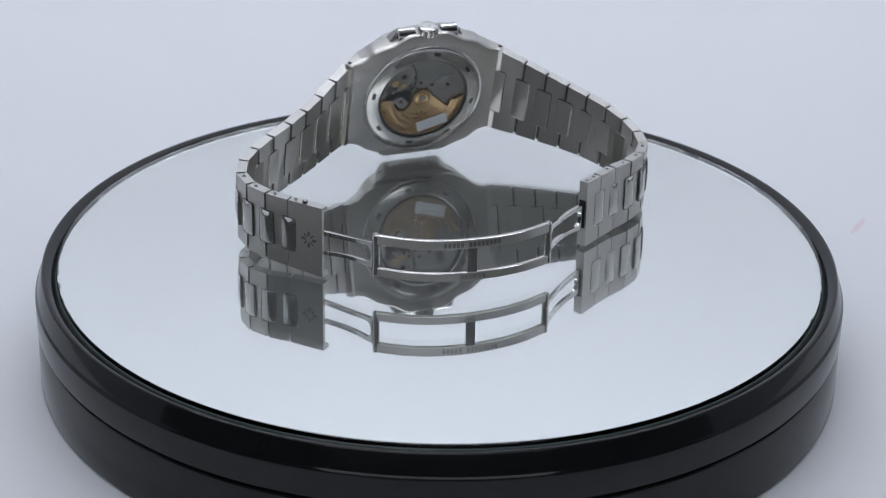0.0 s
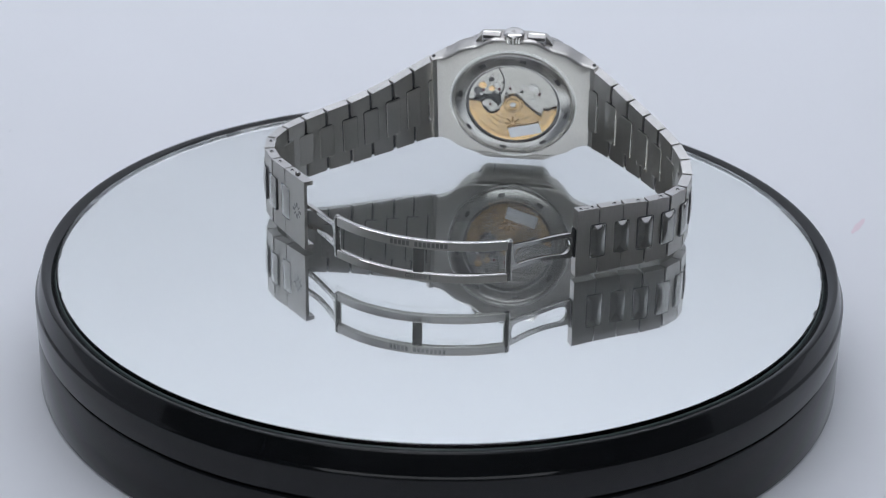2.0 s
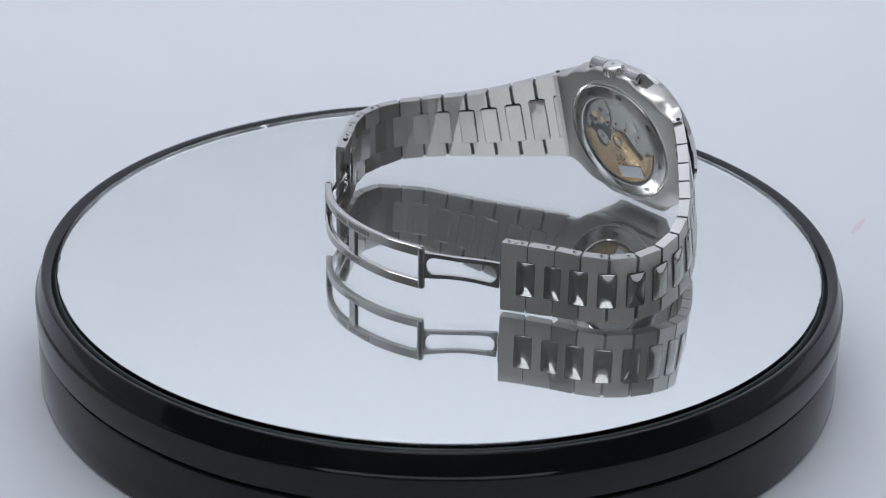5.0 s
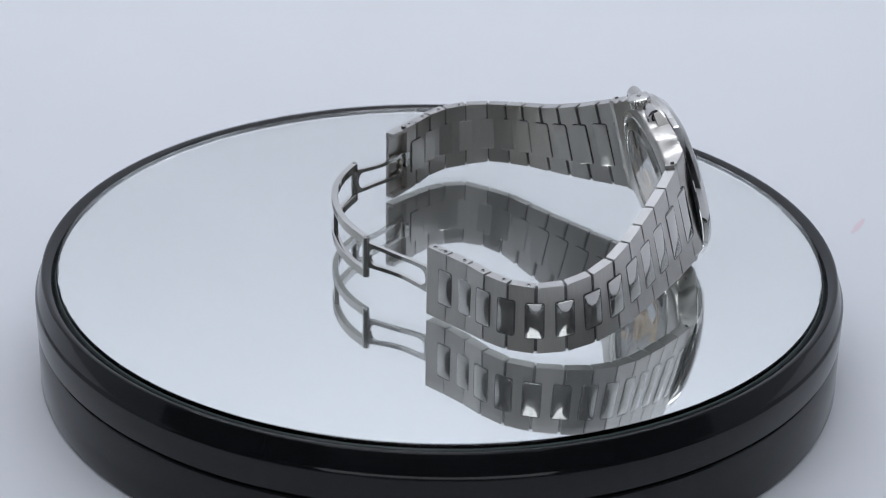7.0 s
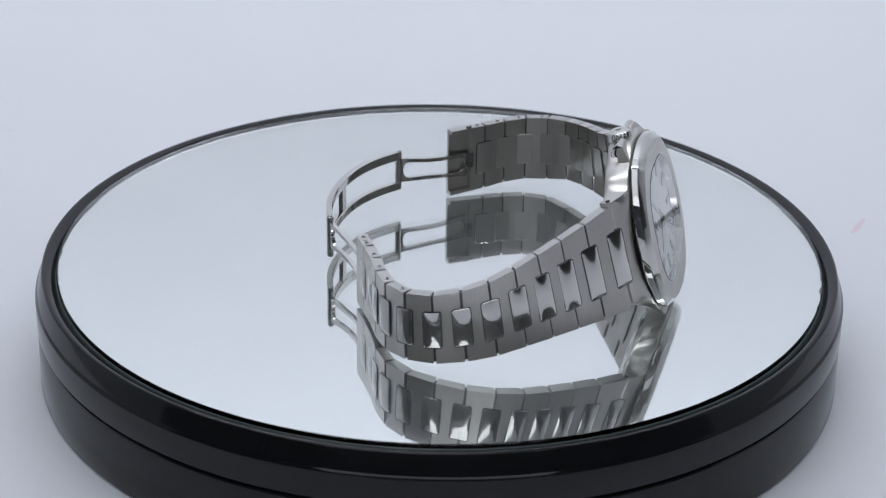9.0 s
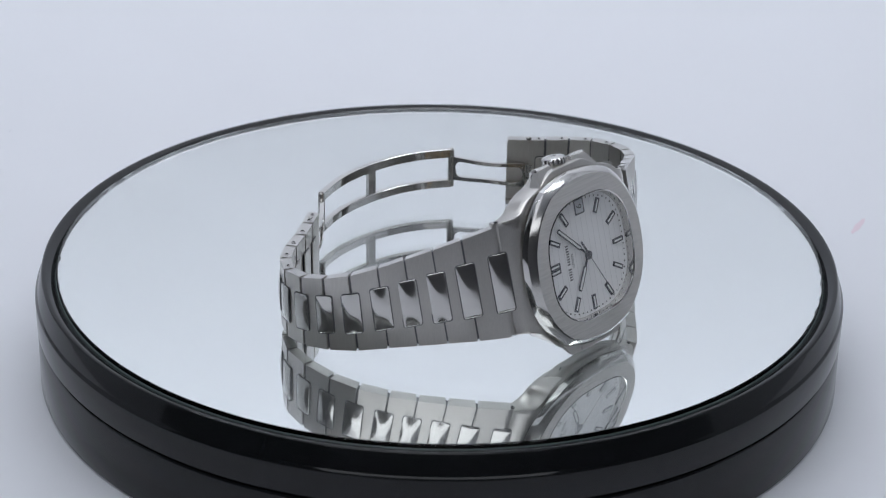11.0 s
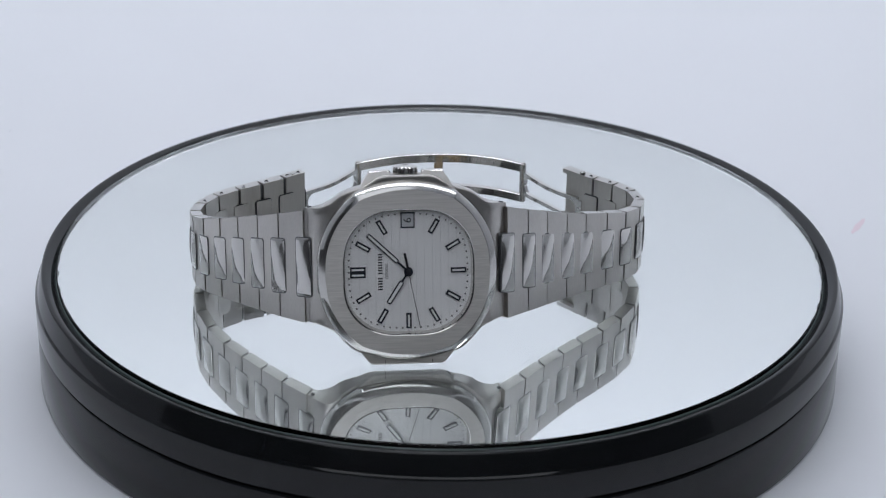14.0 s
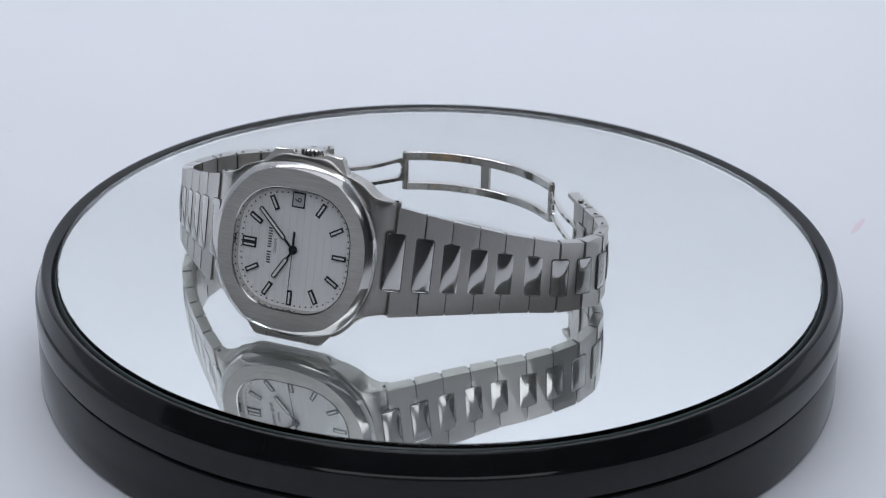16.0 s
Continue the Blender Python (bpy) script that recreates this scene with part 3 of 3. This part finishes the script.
for k in range(8):
    back("rotor_emblem", block(0.5 * MM, 1.7 * MM, 0.05 * MM, pose(0, 6.4 * MM, 0.2 * MM, 0, 0, 45 * k) @ pose(0, 1.4 * MM, 0.1 * MM), 0.1 * MM), GOLD_CUT, rotor)
for x, y, r in ((7.6, 0.4, 1.0), (5.3, -3.4, 0.45), (3.6, -3.3, 0.4), (1.9, -3.2, 0.35), (-2.6, -5.9, 0.55), (-2.4, -4.0, 0.45), (-0.9, -2.9, 0.35), (4.6, -6.2, 0.5), (-5.6, -1.4, 0.5), (2.6, -6.9, 0.45), (8.8, -2.7, 0.5)):
    back("bridge_screw", rod(r * MM, 0.14 * MM, pose(x * MM, y * MM, -0.34 * MM), 20, 0.04 * MM), POLISHED if r > 0.48 else DARK_STEEL, movement)
for x, y in ((6.3, 0.6), (3.8, -4.4), (8.2, -4.0), (-7.2, -3.4), (0.8, -4.9)):
    back("jewel", rod(0.4 * MM, 0.12 * MM, pose(x * MM, y * MM, (-0.34 if y < 0 else -0.2) * MM), 18), RUBY, movement)
back("barrel_wheel", rod(1.35 * MM, 0.12 * MM, pose(-5.6 * MM, -5.6 * MM, -0.34 * MM), 36, 0.05 * MM), POLISHED, movement)
# a raised black plate; the recess is only shade in its colour
back("balance_recess_shade", prism(sc([(10.9, 0.2), (10.6, -2.0), (9.0, -3.0), (7.0, -2.6), (5.0, -3.2), (3.4, -2.6), (3.2, -0.2), (4.4, 1.6), (6.4, 3.6), (8.6, 2.2)]), -0.42 * MM, -0.33 * MM), HOLE, movement)
seam = [(3.9, -11.2), (3.0, -9.6), (2.5, -8.0), (2.4, -6.2), (2.7, -4.6), (3.2, -3.0)]
back("bridge_seam", prism(sc([(x - 0.14, y) for x, y in seam] + [(x + 0.14, y) for x, y in reversed(seam)]), -0.44 * MM, -0.36 * MM), HOLE, movement, "dark curved seam between the bridges", 0)
for x, y, r, stuff in ((8.4, -5.6, 1.1, GOLD), (9.6, -3.6, 1.3, DARK_STEEL), (5.9, -4.6, 0.9, GOLD), (6.0, -7.6, 0.75, DARK_STEEL)):
    back("gear_wheel", rod(r * MM, 0.1 * MM, pose(x * MM, y * MM, -0.38 * MM), 28, 0.04 * MM), stuff, movement)
back("balance_bridge", prism(sc([(8.1, -0.6), (7.6, -1.1), (6.0, -1.0), (4.4, 0.6), (4.3, 1.6), (5.2, 2.9), (6.6, 2.8), (7.6, 1.4)]), -0.34 * MM, -0.2 * MM, edge=0.04 * MM), RHODIUM, movement)
glassb = back("display_glass", lathe([(12.95 * MM, 0.3 * MM), (12.95 * MM, 0.55 * MM)], 96), CRYSTAL, watch, "clear sapphire display back", 0)
glassb.visible_shadow = False
back("sticker", block(9.0 * MM, 3.4 * MM, 0.05 * MM, pose(-3.4 * MM, 8.4 * MM, 0.6 * MM, 0, 0, 16), 0.01 * MM), STICKER, watch, "small grey protective film", 0)

# ---------- bracelet ----------
THICK = 2.6
WIDE = [26.0, 24.1, 22.3, 20.7, 19.3, 18.3, 17.6, 17.2, 17.0, 17.0, 17.0, 17.0, 17.0, 17.0]
LEAN = [15.0, 14.6, 14.0, 12.9, 11.0, 8.5, 6.0, 3.5, 1.5, 0.4, 0, 0, 0, 0]
TOP_TWELVE = [33.5, 30.9, 28.5, 26.3, 24.2, 22.1, 20.3, 18.8, 18.0, 17.8, 17.8, 17.9, 17.9, 18.0]
TOP_SIX = [33.7, 31.2, 28.8, 26.7, 24.9, 23.4, 21.9, 20.9, 20.2, 19.8, 19.4, 19.1, 18.9]
FOOT_TWELVE = {8: 1.0, 9: 0.8, 10: 0.6, 11: 0.3, 12: 0.1, 13: 0.1}      # lower edges sink to the glass towards the clasp
FOOT_SIX = {8: 2.3, 9: 1.9, 10: 1.4, 11: 0.8, 12: 0.1}
TWELVE = [(35.8, 48.2), (41.4, 43.7), (46.1, 39.3), (50.6, 35.0), (54.8, 30.8), (58.7, 26.0), (61.2, 20.5), (62.0, 14.4), (60.8, 8.2), (57.2, 2.9), (51.8, -0.9), (46.0, -3.7), (40.2, -7.2), (34.7, -10.7)]
SIX = [(-9.0, 49.4), (-14.5, 45.6), (-19.6, 41.8), (-25.0, 38.2), (-30.2, 35.0), (-36.0, 31.6), (-41.2, 28.2), (-45.4, 23.7), (-47.6, 17.8), (-46.9, 11.5), (-43.9, 6.0), (-39.6, 1.2), (-33.0, -6.6)]


def seam_frame(path, side, i):
    """Top and bottom of the strap's middle line at a seam, and its outward normal."""
    a, b = path[max(0, i - 1)], path[min(len(path) - 1, i + 1)]
    d = Vector((b[0] - a[0], b[1] - a[1], 0)).normalized()
    nrm = Vector((-d.y, d.x, 0)) * side
    i2 = min(i, 13)
    high = (TOP_TWELVE if side > 0 else TOP_SIX)[i2]
    top = Vector((*path[i], high))
    lean = radians(LEAN[i2])
    down = Vector((0, math.sin(lean), -math.cos(lean)))
    return top, top + down * (WIDE[i2] if i < 8 else high - (FOOT_TWELVE if side > 0 else FOOT_SIX)[i]), nrm


def strap_block(t0, b0, t1, b1, side, gap=0.17, th=THICK, inner=0.0):
    d = (t1 + b1 - t0 - b0).normalized()
    up = ((t0 - b0) + (t1 - b1)).normalized()
    nrm = d.cross(up).normalized() * (-side)
    h = nrm * th / 2
    g = d * gap
    bm = bmesh.new()
    t0, b0, t1, b1 = t0 + g, b0 + g, t1 - g, b1 - g
    k = d * inner       # the inner side is a little shorter, so that the bracelet can bend
    hexa(bm, [mm(*(p)) for p in (t0 - h + k, b0 - h + k, b0 + h, t0 + h, t1 - h - k, b1 - h - k, b1 + h, t1 + h)])
    return bm, d, up, nrm


def strap(path, side, last_block):
    n = len(path)
    seams = [seam_frame(path, side, i) for i in range(n)]
    links = []
    for i in range(n - 1):
        (t0, b0, _), (t1, b1, _) = seams[i], seams[i + 1]
        bm, d, up, nrm = strap_block(t0, b0, t1, b1, side, inner=0.28)
        bevel(bm, 0.42 * MM, 3)
        final = last_block and i == n - 2
        if final:
            # the cover ends in a hood: an outer plate and two side walls round a hollow
            bm.free()
            a, b = t0.lerp(t1, 0.4), b0.lerp(b1, 0.4)
            e, out, back_off = d * 0.25, nrm * (THICK / 2 - 0.45), nrm * -0.45
            pieces = [strap_block(t0, b0, a + e, b + e, side)[0], strap_block(a - e + out, b - e + out, t1 + out, b1 + out, side, th=0.9)[0]]
            for p0, p1, w in ((a, t1, up * -1.1), (b, b1, up * 1.1)):
                lo0, lo1 = (p0 + w, p1 + w) if w.dot(up) < 0 else (p0, p1)
                hi0, hi1 = (p0, p1) if w.dot(up) < 0 else (p0 + w, p1 + w)
                pieces.append(strap_block(hi0 - e + back_off, lo0 - e + back_off, hi1 + back_off, lo1 + back_off, side, th=THICK - 0.9)[0])
            for q in pieces:
                bevel(q, 0.16 * MM, 2)
            bm = merge(*pieces)
        ob = part("clasp_cover" if final else "bracelet_link", bm, BRUSHED, watch, "brushed steel clasp cover" if final else "", 25)
        ob.data.materials.append(SATIN)
        for poly in ob.data.polygons:
            if poly.normal.dot(up) > 0.6:
                poly.material_index = 1
        links.append((ob, d, up, nrm, t0, b0, t1, b1))
        if i >= 8:
            spots = (0.3,) if i < n - 2 else ((0.25, 0.75) if not last_block else (0.16,))
            for s in spots:
                c = t0.lerp(t1, s)
                m = Matrix.Translation(mm(*c) + up * 0.02 * MM) @ up.to_track_quat("Z", "Y").to_matrix().to_4x4()
                part("pin", rod(0.62 * MM, 0.16 * MM, m, 18, 0.05 * MM), POLISHED, ob)
                part("pin_hole", rod(0.36 * MM, 0.2 * MM, m, 14), HOLE, ob)
    for i in range(1, n - 1):
        t, b, nrm = seams[i]
        d = (links[i - 1][1] + links[i][1]).normalized()
        u = (t - b).normalized() * 0.45
        bm, *_ = strap_block(t - u - d * 0.5, b + u - d * 0.5, t - u + d * 0.5, b + u + d * 0.5, side, 0.0, THICK - 0.9)
        # a dark core in each seam: the shade between links is in its colour
        part("seam_shade_core", bm, DARK_STEEL, links[i][0], smooth=0)
    for i in range(n - 1):
        t, b, nrm = seams[i]
        d0 = links[i - 1][1] if i else links[0][1]
        d = (d0 + links[i][1]).normalized()
        up = (t - b).normalized()
        nn = (links[i][3] + (links[i - 1][3] if i else links[0][3])).normalized()
        hh = WIDE[min(i, 13)] * 0.262
        hw = 2.15
        c = (t + b) / 2 + d * 0.25
        m = Matrix((d, up, d.cross(up))).transposed().to_4x4()
        if m.col[2].to_3d().dot(nn) < 0:
            m = Matrix((-d, up, (-d).cross(up))).transposed().to_4x4()
        m.translation = mm(*c)
        bm = bmesh.new()
        out = stepped(soft_rect(hw, hh, 0.5, 3), 0.9)
        rings = []
        for k, z in ((0.96, -THICK / 2 - 0.46), (1.0, -THICK / 2 - 0.36), (1.0, THICK / 2 + 0.02)):
            rings.append([(x * k * MM, y * k * MM, z * MM) for x, y in out])
        for k in (0.97, 0.9, 0.82, 0.73, 0.63, 0.52, 0.41, 0.3, 0.19, 0.07):
            rings.append([(x * k * MM, y * k * MM, (THICK / 2 + 0.1 + 0.4 * (1 - (x * k / hw) ** 2) * (1 - (y * k / hh) ** 2)) * MM) for x, y in out])
        loft(bm, rings)
        bm.transform(m)
        mid = part("center_link", bm, CENTER, watch, "polished domed steel center link", 22)
        mid.data.materials.append(BRUSHED)
        for poly in mid.data.polygons:
            if poly.normal.dot(nn) < -0.3:
                poly.material_index = 1
        # a dark plate just proud of the link draws the gap's shade as an outline
        part("gap_shade", prism([(x * MM, y * MM) for x, y in soft_rect(hw + 0.18, hh + 0.18, 0.7, 3)], (-THICK / 2 - 0.09) * MM, (THICK / 2 + 0.03) * MM, m), DARK_STEEL, mid, smooth=0)
    return links


twelve_links = strap(TWELVE, 1, False)
six_links = strap(SIX, -1, True)

# ---------- folding clasp ----------
ARC = [(-23.6, -18.0), (-17.0, -22.6), (-9.8, -25.6), (-2.0, -27.0), (6.0, -27.0), (13.0, -25.8), (19.8, -23.4)]


def smooth_path(pts, n):
    out = []
    for k in range(n + 1):
        u = k / n * (len(pts) - 1)
        i = min(int(u), len(pts) - 2)
        f = u - i
        p0, p1, p2, p3 = (Vector(pts[max(0, min(len(pts) - 1, j))]) for j in (i - 1, i, i + 1, i + 2))
        out.append(0.5 * ((2 * p1) + (p2 - p0) * f + (2 * p0 - 5 * p1 + 4 * p2 - p3) * f * f + (3 * p1 - p0 - 3 * p2 + p3) * f ** 3))
    return out


def rail(pts, z0, z1, th, edge=0.22):
    """A curved strip standing on edge. z0 and z1 may be functions of the way along."""
    bm = bmesh.new()
    rings = []
    n = len(pts)
    for k, p in enumerate(pts):
        a, b = pts[max(0, k - 1)], pts[min(n - 1, k + 1)]
        d = (b - a).normalized()
        nn = Vector((-d.y, d.x)) * th / 2
        s = k / (n - 1)
        lo = z0(s) if callable(z0) else z0
        hi = z1(s) if callable(z1) else z1
        low = edge * 0.35
        prof = [(-1, lo + low), (-1, hi - edge), (-0.8, hi - edge * 0.35), (-0.45, hi), (0.45, hi), (0.8, hi - edge * 0.35), (1, hi - edge), (1, lo + low), (0.92, lo + low * 0.35), (0.75, lo), (-0.75, lo), (-0.92, lo + low * 0.35)]
        rings.append([mm(p.x + nn.x * q, p.y + nn.y * q, z) for q, z in prof])
    loft(bm, rings)
    return bm


arc = smooth_path(ARC, 40)

def rise(z, by=0.8):
    """A height that falls by a little from the six o'clock end to the twelve o'clock end."""
    return lambda s: z + by * (1 - s)


bar = arc[19:22]
clasp = part("clasp_frame", merge(rail(arc, rise(12.15), rise(14.6), 1.5), rail(arc, rise(3.5), rise(5.75), 1.5)), BRUSHED, watch, "curved clasp frame with brushed outside and polished edges", 30)
clasp.data.materials.append(POLISHED)
for poly in clasp.data.polygons:
    if poly.normal.z > 0.4 or poly.normal.y > 0.2:
        poly.material_index = 1
part("cross_bar", rail(bar, 4.9, 13.7, 1.1, 0.2), POLISHED, clasp, "polished steel cross bar of the clasp", 30)
for p, z in ((arc[0], 9.8), (arc[-1], 9.0)):
    part("hinge_pin", rod(0.9 * MM, 11.0 * MM, Matrix.Translation(mm(p.x, p.y, z)), 24, 0.2 * MM), POLISHED, clasp)
    part("pin_head", rod(0.6 * MM, 0.4 * MM, Matrix.Translation(mm(p.x, p.y, z + 5.6)), 20, 0.15 * MM), SATIN, clasp)


def clasp_arm(p0, p1, bulge):
    """A forked arm: two bowed rails that close at both ends."""
    a, b = Vector(p0), Vector(p1)
    d = (b - a).normalized()
    nn = Vector((-d.y, d.x)) * bulge
    pts = smooth_path([a, a.lerp(b, 0.3) + nn * 0.8, a.lerp(b, 0.65) + nn, b], 72)
    tip = 1.2      # the arm climbs towards the frame

    def lift(s):
        return tip * (1 - s)

    def opening(s):
        """Half height of the fork's opening: round at both ends, narrow in the middle."""
        u = min(s, 1 - s) * (b - a).length / 2.3
        end = 2.3 * math.sqrt(max(0.0, 1 - (1 - min(1, u - 0.35)) ** 2)) if u > 0.35 else 0.0
        return max(0.03, end - 0.35 * math.sin(math.pi * s) ** 2)

    up = rail(pts, lambda s: 8.55 + lift(s) + opening(s), lambda s: 11.9 + lift(s) - 0.35 * math.sin(math.pi * s) ** 2, 1.0, 0.02)
    lo = rail(pts, lambda s: 5.2 + lift(s) + 0.35 * math.sin(math.pi * s) ** 2, lambda s: 8.55 + lift(s) - opening(s), 1.0, 0.02)
    bm = merge(up, lo)
    return part("clasp_arm", bm, POLISHED, watch, "polished forked clasp arm", 30)


clasp_arm((20.3, -22.8), (34.3, -11.0), 0.7)
clasp_arm((-24.1, -17.4), (-36.0, -2.4), -0.7)


def on_rail(s, z, off):
    """A frame on the outer side of the clasp's curved rail: x along, y up, z outward."""
    k = min(len(arc) - 2, int(s * (len(arc) - 1)))
    p, d = arc[k].lerp(arc[k + 1], s * (len(arc) - 1) - k), (arc[k + 1] - arc[k]).normalized()
    x, y = Vector((d.x, d.y, 0)), Vector((0, 0, 1))
    m = Matrix((x, y, x.cross(y))).transposed().to_4x4()
    m.translation = mm(p.x, p.y, z) + m.col[2].to_3d() * off * MM
    return m


for k in range(14):
    if k != 5:
        part("engraved_bar", block(0.75 * MM, 1.2 * MM, 0.06 * MM, on_rail(0.36 + 0.0215 * k, 13.7, 0.76)), ENGRAVED, clasp, "engraved dark bar", 0)
for k, ch in enumerate("GENEVE"):
    part("engraved_letter", lettering(ch, 1.6 * MM, on_rail(0.445 + 0.0235 * k, 5.0, 0.77), 0.03 * MM), DARK_STEEL, clasp, "engraved capital letter", 0)
for s in (0.22, 0.70):
    # slots drawn as thin black blocks, with their shade as colour
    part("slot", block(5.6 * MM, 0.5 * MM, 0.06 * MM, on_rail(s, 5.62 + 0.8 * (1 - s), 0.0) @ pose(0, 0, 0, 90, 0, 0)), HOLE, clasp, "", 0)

# the cover's curled lip, its release button and its cross-shaped emblem of plain bars
cover, cd, cup, cn, ct0, cb0, ct1, cb1 = six_links[-1]
m = Matrix((cd, cup, cd.cross(cup))).transposed().to_4x4()
m.translation = mm(*((ct0 + cb0) / 2).lerp((ct1 + cb1) / 2, 0.40) - cn * 0.75)
part("arm_bracket", merge(block(1.7 * MM, 2.0 * MM, 1.5 * MM, m @ pose(0, 1.1 * MM, 0), 0.2 * MM), block(1.7 * MM, 2.0 * MM, 1.5 * MM, m @ pose(0, -1.1 * MM, 0), 0.2 * MM)), POLISHED, cover, "small polished hinge bracket inside the cover")
m = Matrix.Translation(mm(*(ct0.lerp(ct1, 0.42) + cup * 0.2 - cn * 0.2))) @ cup.to_track_quat("Z", "Y").to_matrix().to_4x4()
part("release_button", rod(0.75 * MM, 0.9 * MM, m, 20, 0.25 * MM), POLISHED, cover, "small round release button")
flat = Matrix((cd, cup, cd.cross(cup))).transposed().to_4x4()
if flat.col[2].to_3d().dot(cn) < 0:
    flat = Matrix((-cd, cup, (-cd).cross(cup))).transposed().to_4x4()
flat.translation = mm(*((ct0 + cb0) / 2).lerp((ct1 + cb1) / 2, 0.60)) + cn * (THICK / 2 + 0.01) * MM
for k in range(8):
    r = 1.55 if k % 2 == 0 else 1.35
    part("emblem_petal", block((0.75 if k % 2 == 0 else 0.4) * MM, 1.25 * MM, 0.05 * MM, flat @ pose(0, 0, 0, 0, 0, 45 * k) @ pose(0, r * MM, 0), 0.15 * MM), ENGRAVED, cover, "engraved dark petal", 0)
ob, d, up, nrm, t0, b0, t1, b1 = twelve_links[-1]
m = Matrix((d, up, d.cross(up))).transposed().to_4x4()
m.translation = mm(*((t1 + b1) / 2 - d * 0.35))
lock = Matrix.Translation(mm(*(t0.lerp(t1, 0.5))) + up * 0.04 * MM) @ up.to_track_quat("Z", "Y").to_matrix().to_4x4()
part("lock_button", rod(0.6 * MM, 0.2 * MM, lock, 20, 0.08 * MM), SATIN, ob, "small round lock button")
# a solid black block; the slot's inner shade is painted on as its colour
part("arm_slot", block(0.9 * MM, 7.6 * MM, 1.7 * MM, m), HOLE, ob, "black block for the shade in the clasp arm's slot", 0)
# small engraved bars inside the end link
for k in range(5):
    ob, d, up, nrm, t0, b0, t1, b1 = six_links[0]
    m = Matrix((d, up, d.cross(up))).transposed().to_4x4()
    m.translation = mm(*((t0 + b0) / 2 + d * 1.2 + up * (3.2 - 1.3 * k))) - nrm * (THICK / 2 + 0.36) * MM
    part("engraved_bar", block(0.7 * MM, 0.9 * MM, 0.05 * MM, m), DARK_STEEL, ob, "engraved dark bar", 0)

# ---------- marks on the paper ----------


def mark(name, x, y, sx, sy, turn, material, label):
    out = [(sx / 2 * math.cos(2 * math.pi * i / 14) * (1 + 0.2 * math.sin(3.0 * i)), sy / 2 * math.sin(2 * math.pi * i / 14)) for i in range(14)]
    return tagged(part(name, prism(out, 0, 0.00006, pose(x, y, FLOOR_Z, 0, 0, turn)), material, smooth=0), label, "mark")


mark("pink_smear", 0.1260, 0.0810, 0.0019, 0.0125, -28, DUST, "faint pink smear on the white paper")
mark("grey_speck", -0.1429, 0.1447, 0.0009, 0.0020, 0, SPECK, "faint grey speck on the white paper")

# ---------- what moves ----------
def motions():
    rows, spins, ticks = [], [], []
    base = Matrix.Translation(ORIGIN * MM)
    for k in range(33):
        t = k * 0.5
        m = pose(0, 0, 0, 0, 0, turn_at(t))
        rows.append((t, m @ base))
        spins.append((t, Matrix.Translation((0, 0, LIFT)) @ m))
    for k in range(17):
        ticks.append((float(k), HEAD @ pose(0, 0, 1.0 * MM, 0, 0, -79 - 6 * (k - 14))))
    walk(watch, rows)
    walk(plate, spins)
    walk(seconds_hand, ticks)


motions()
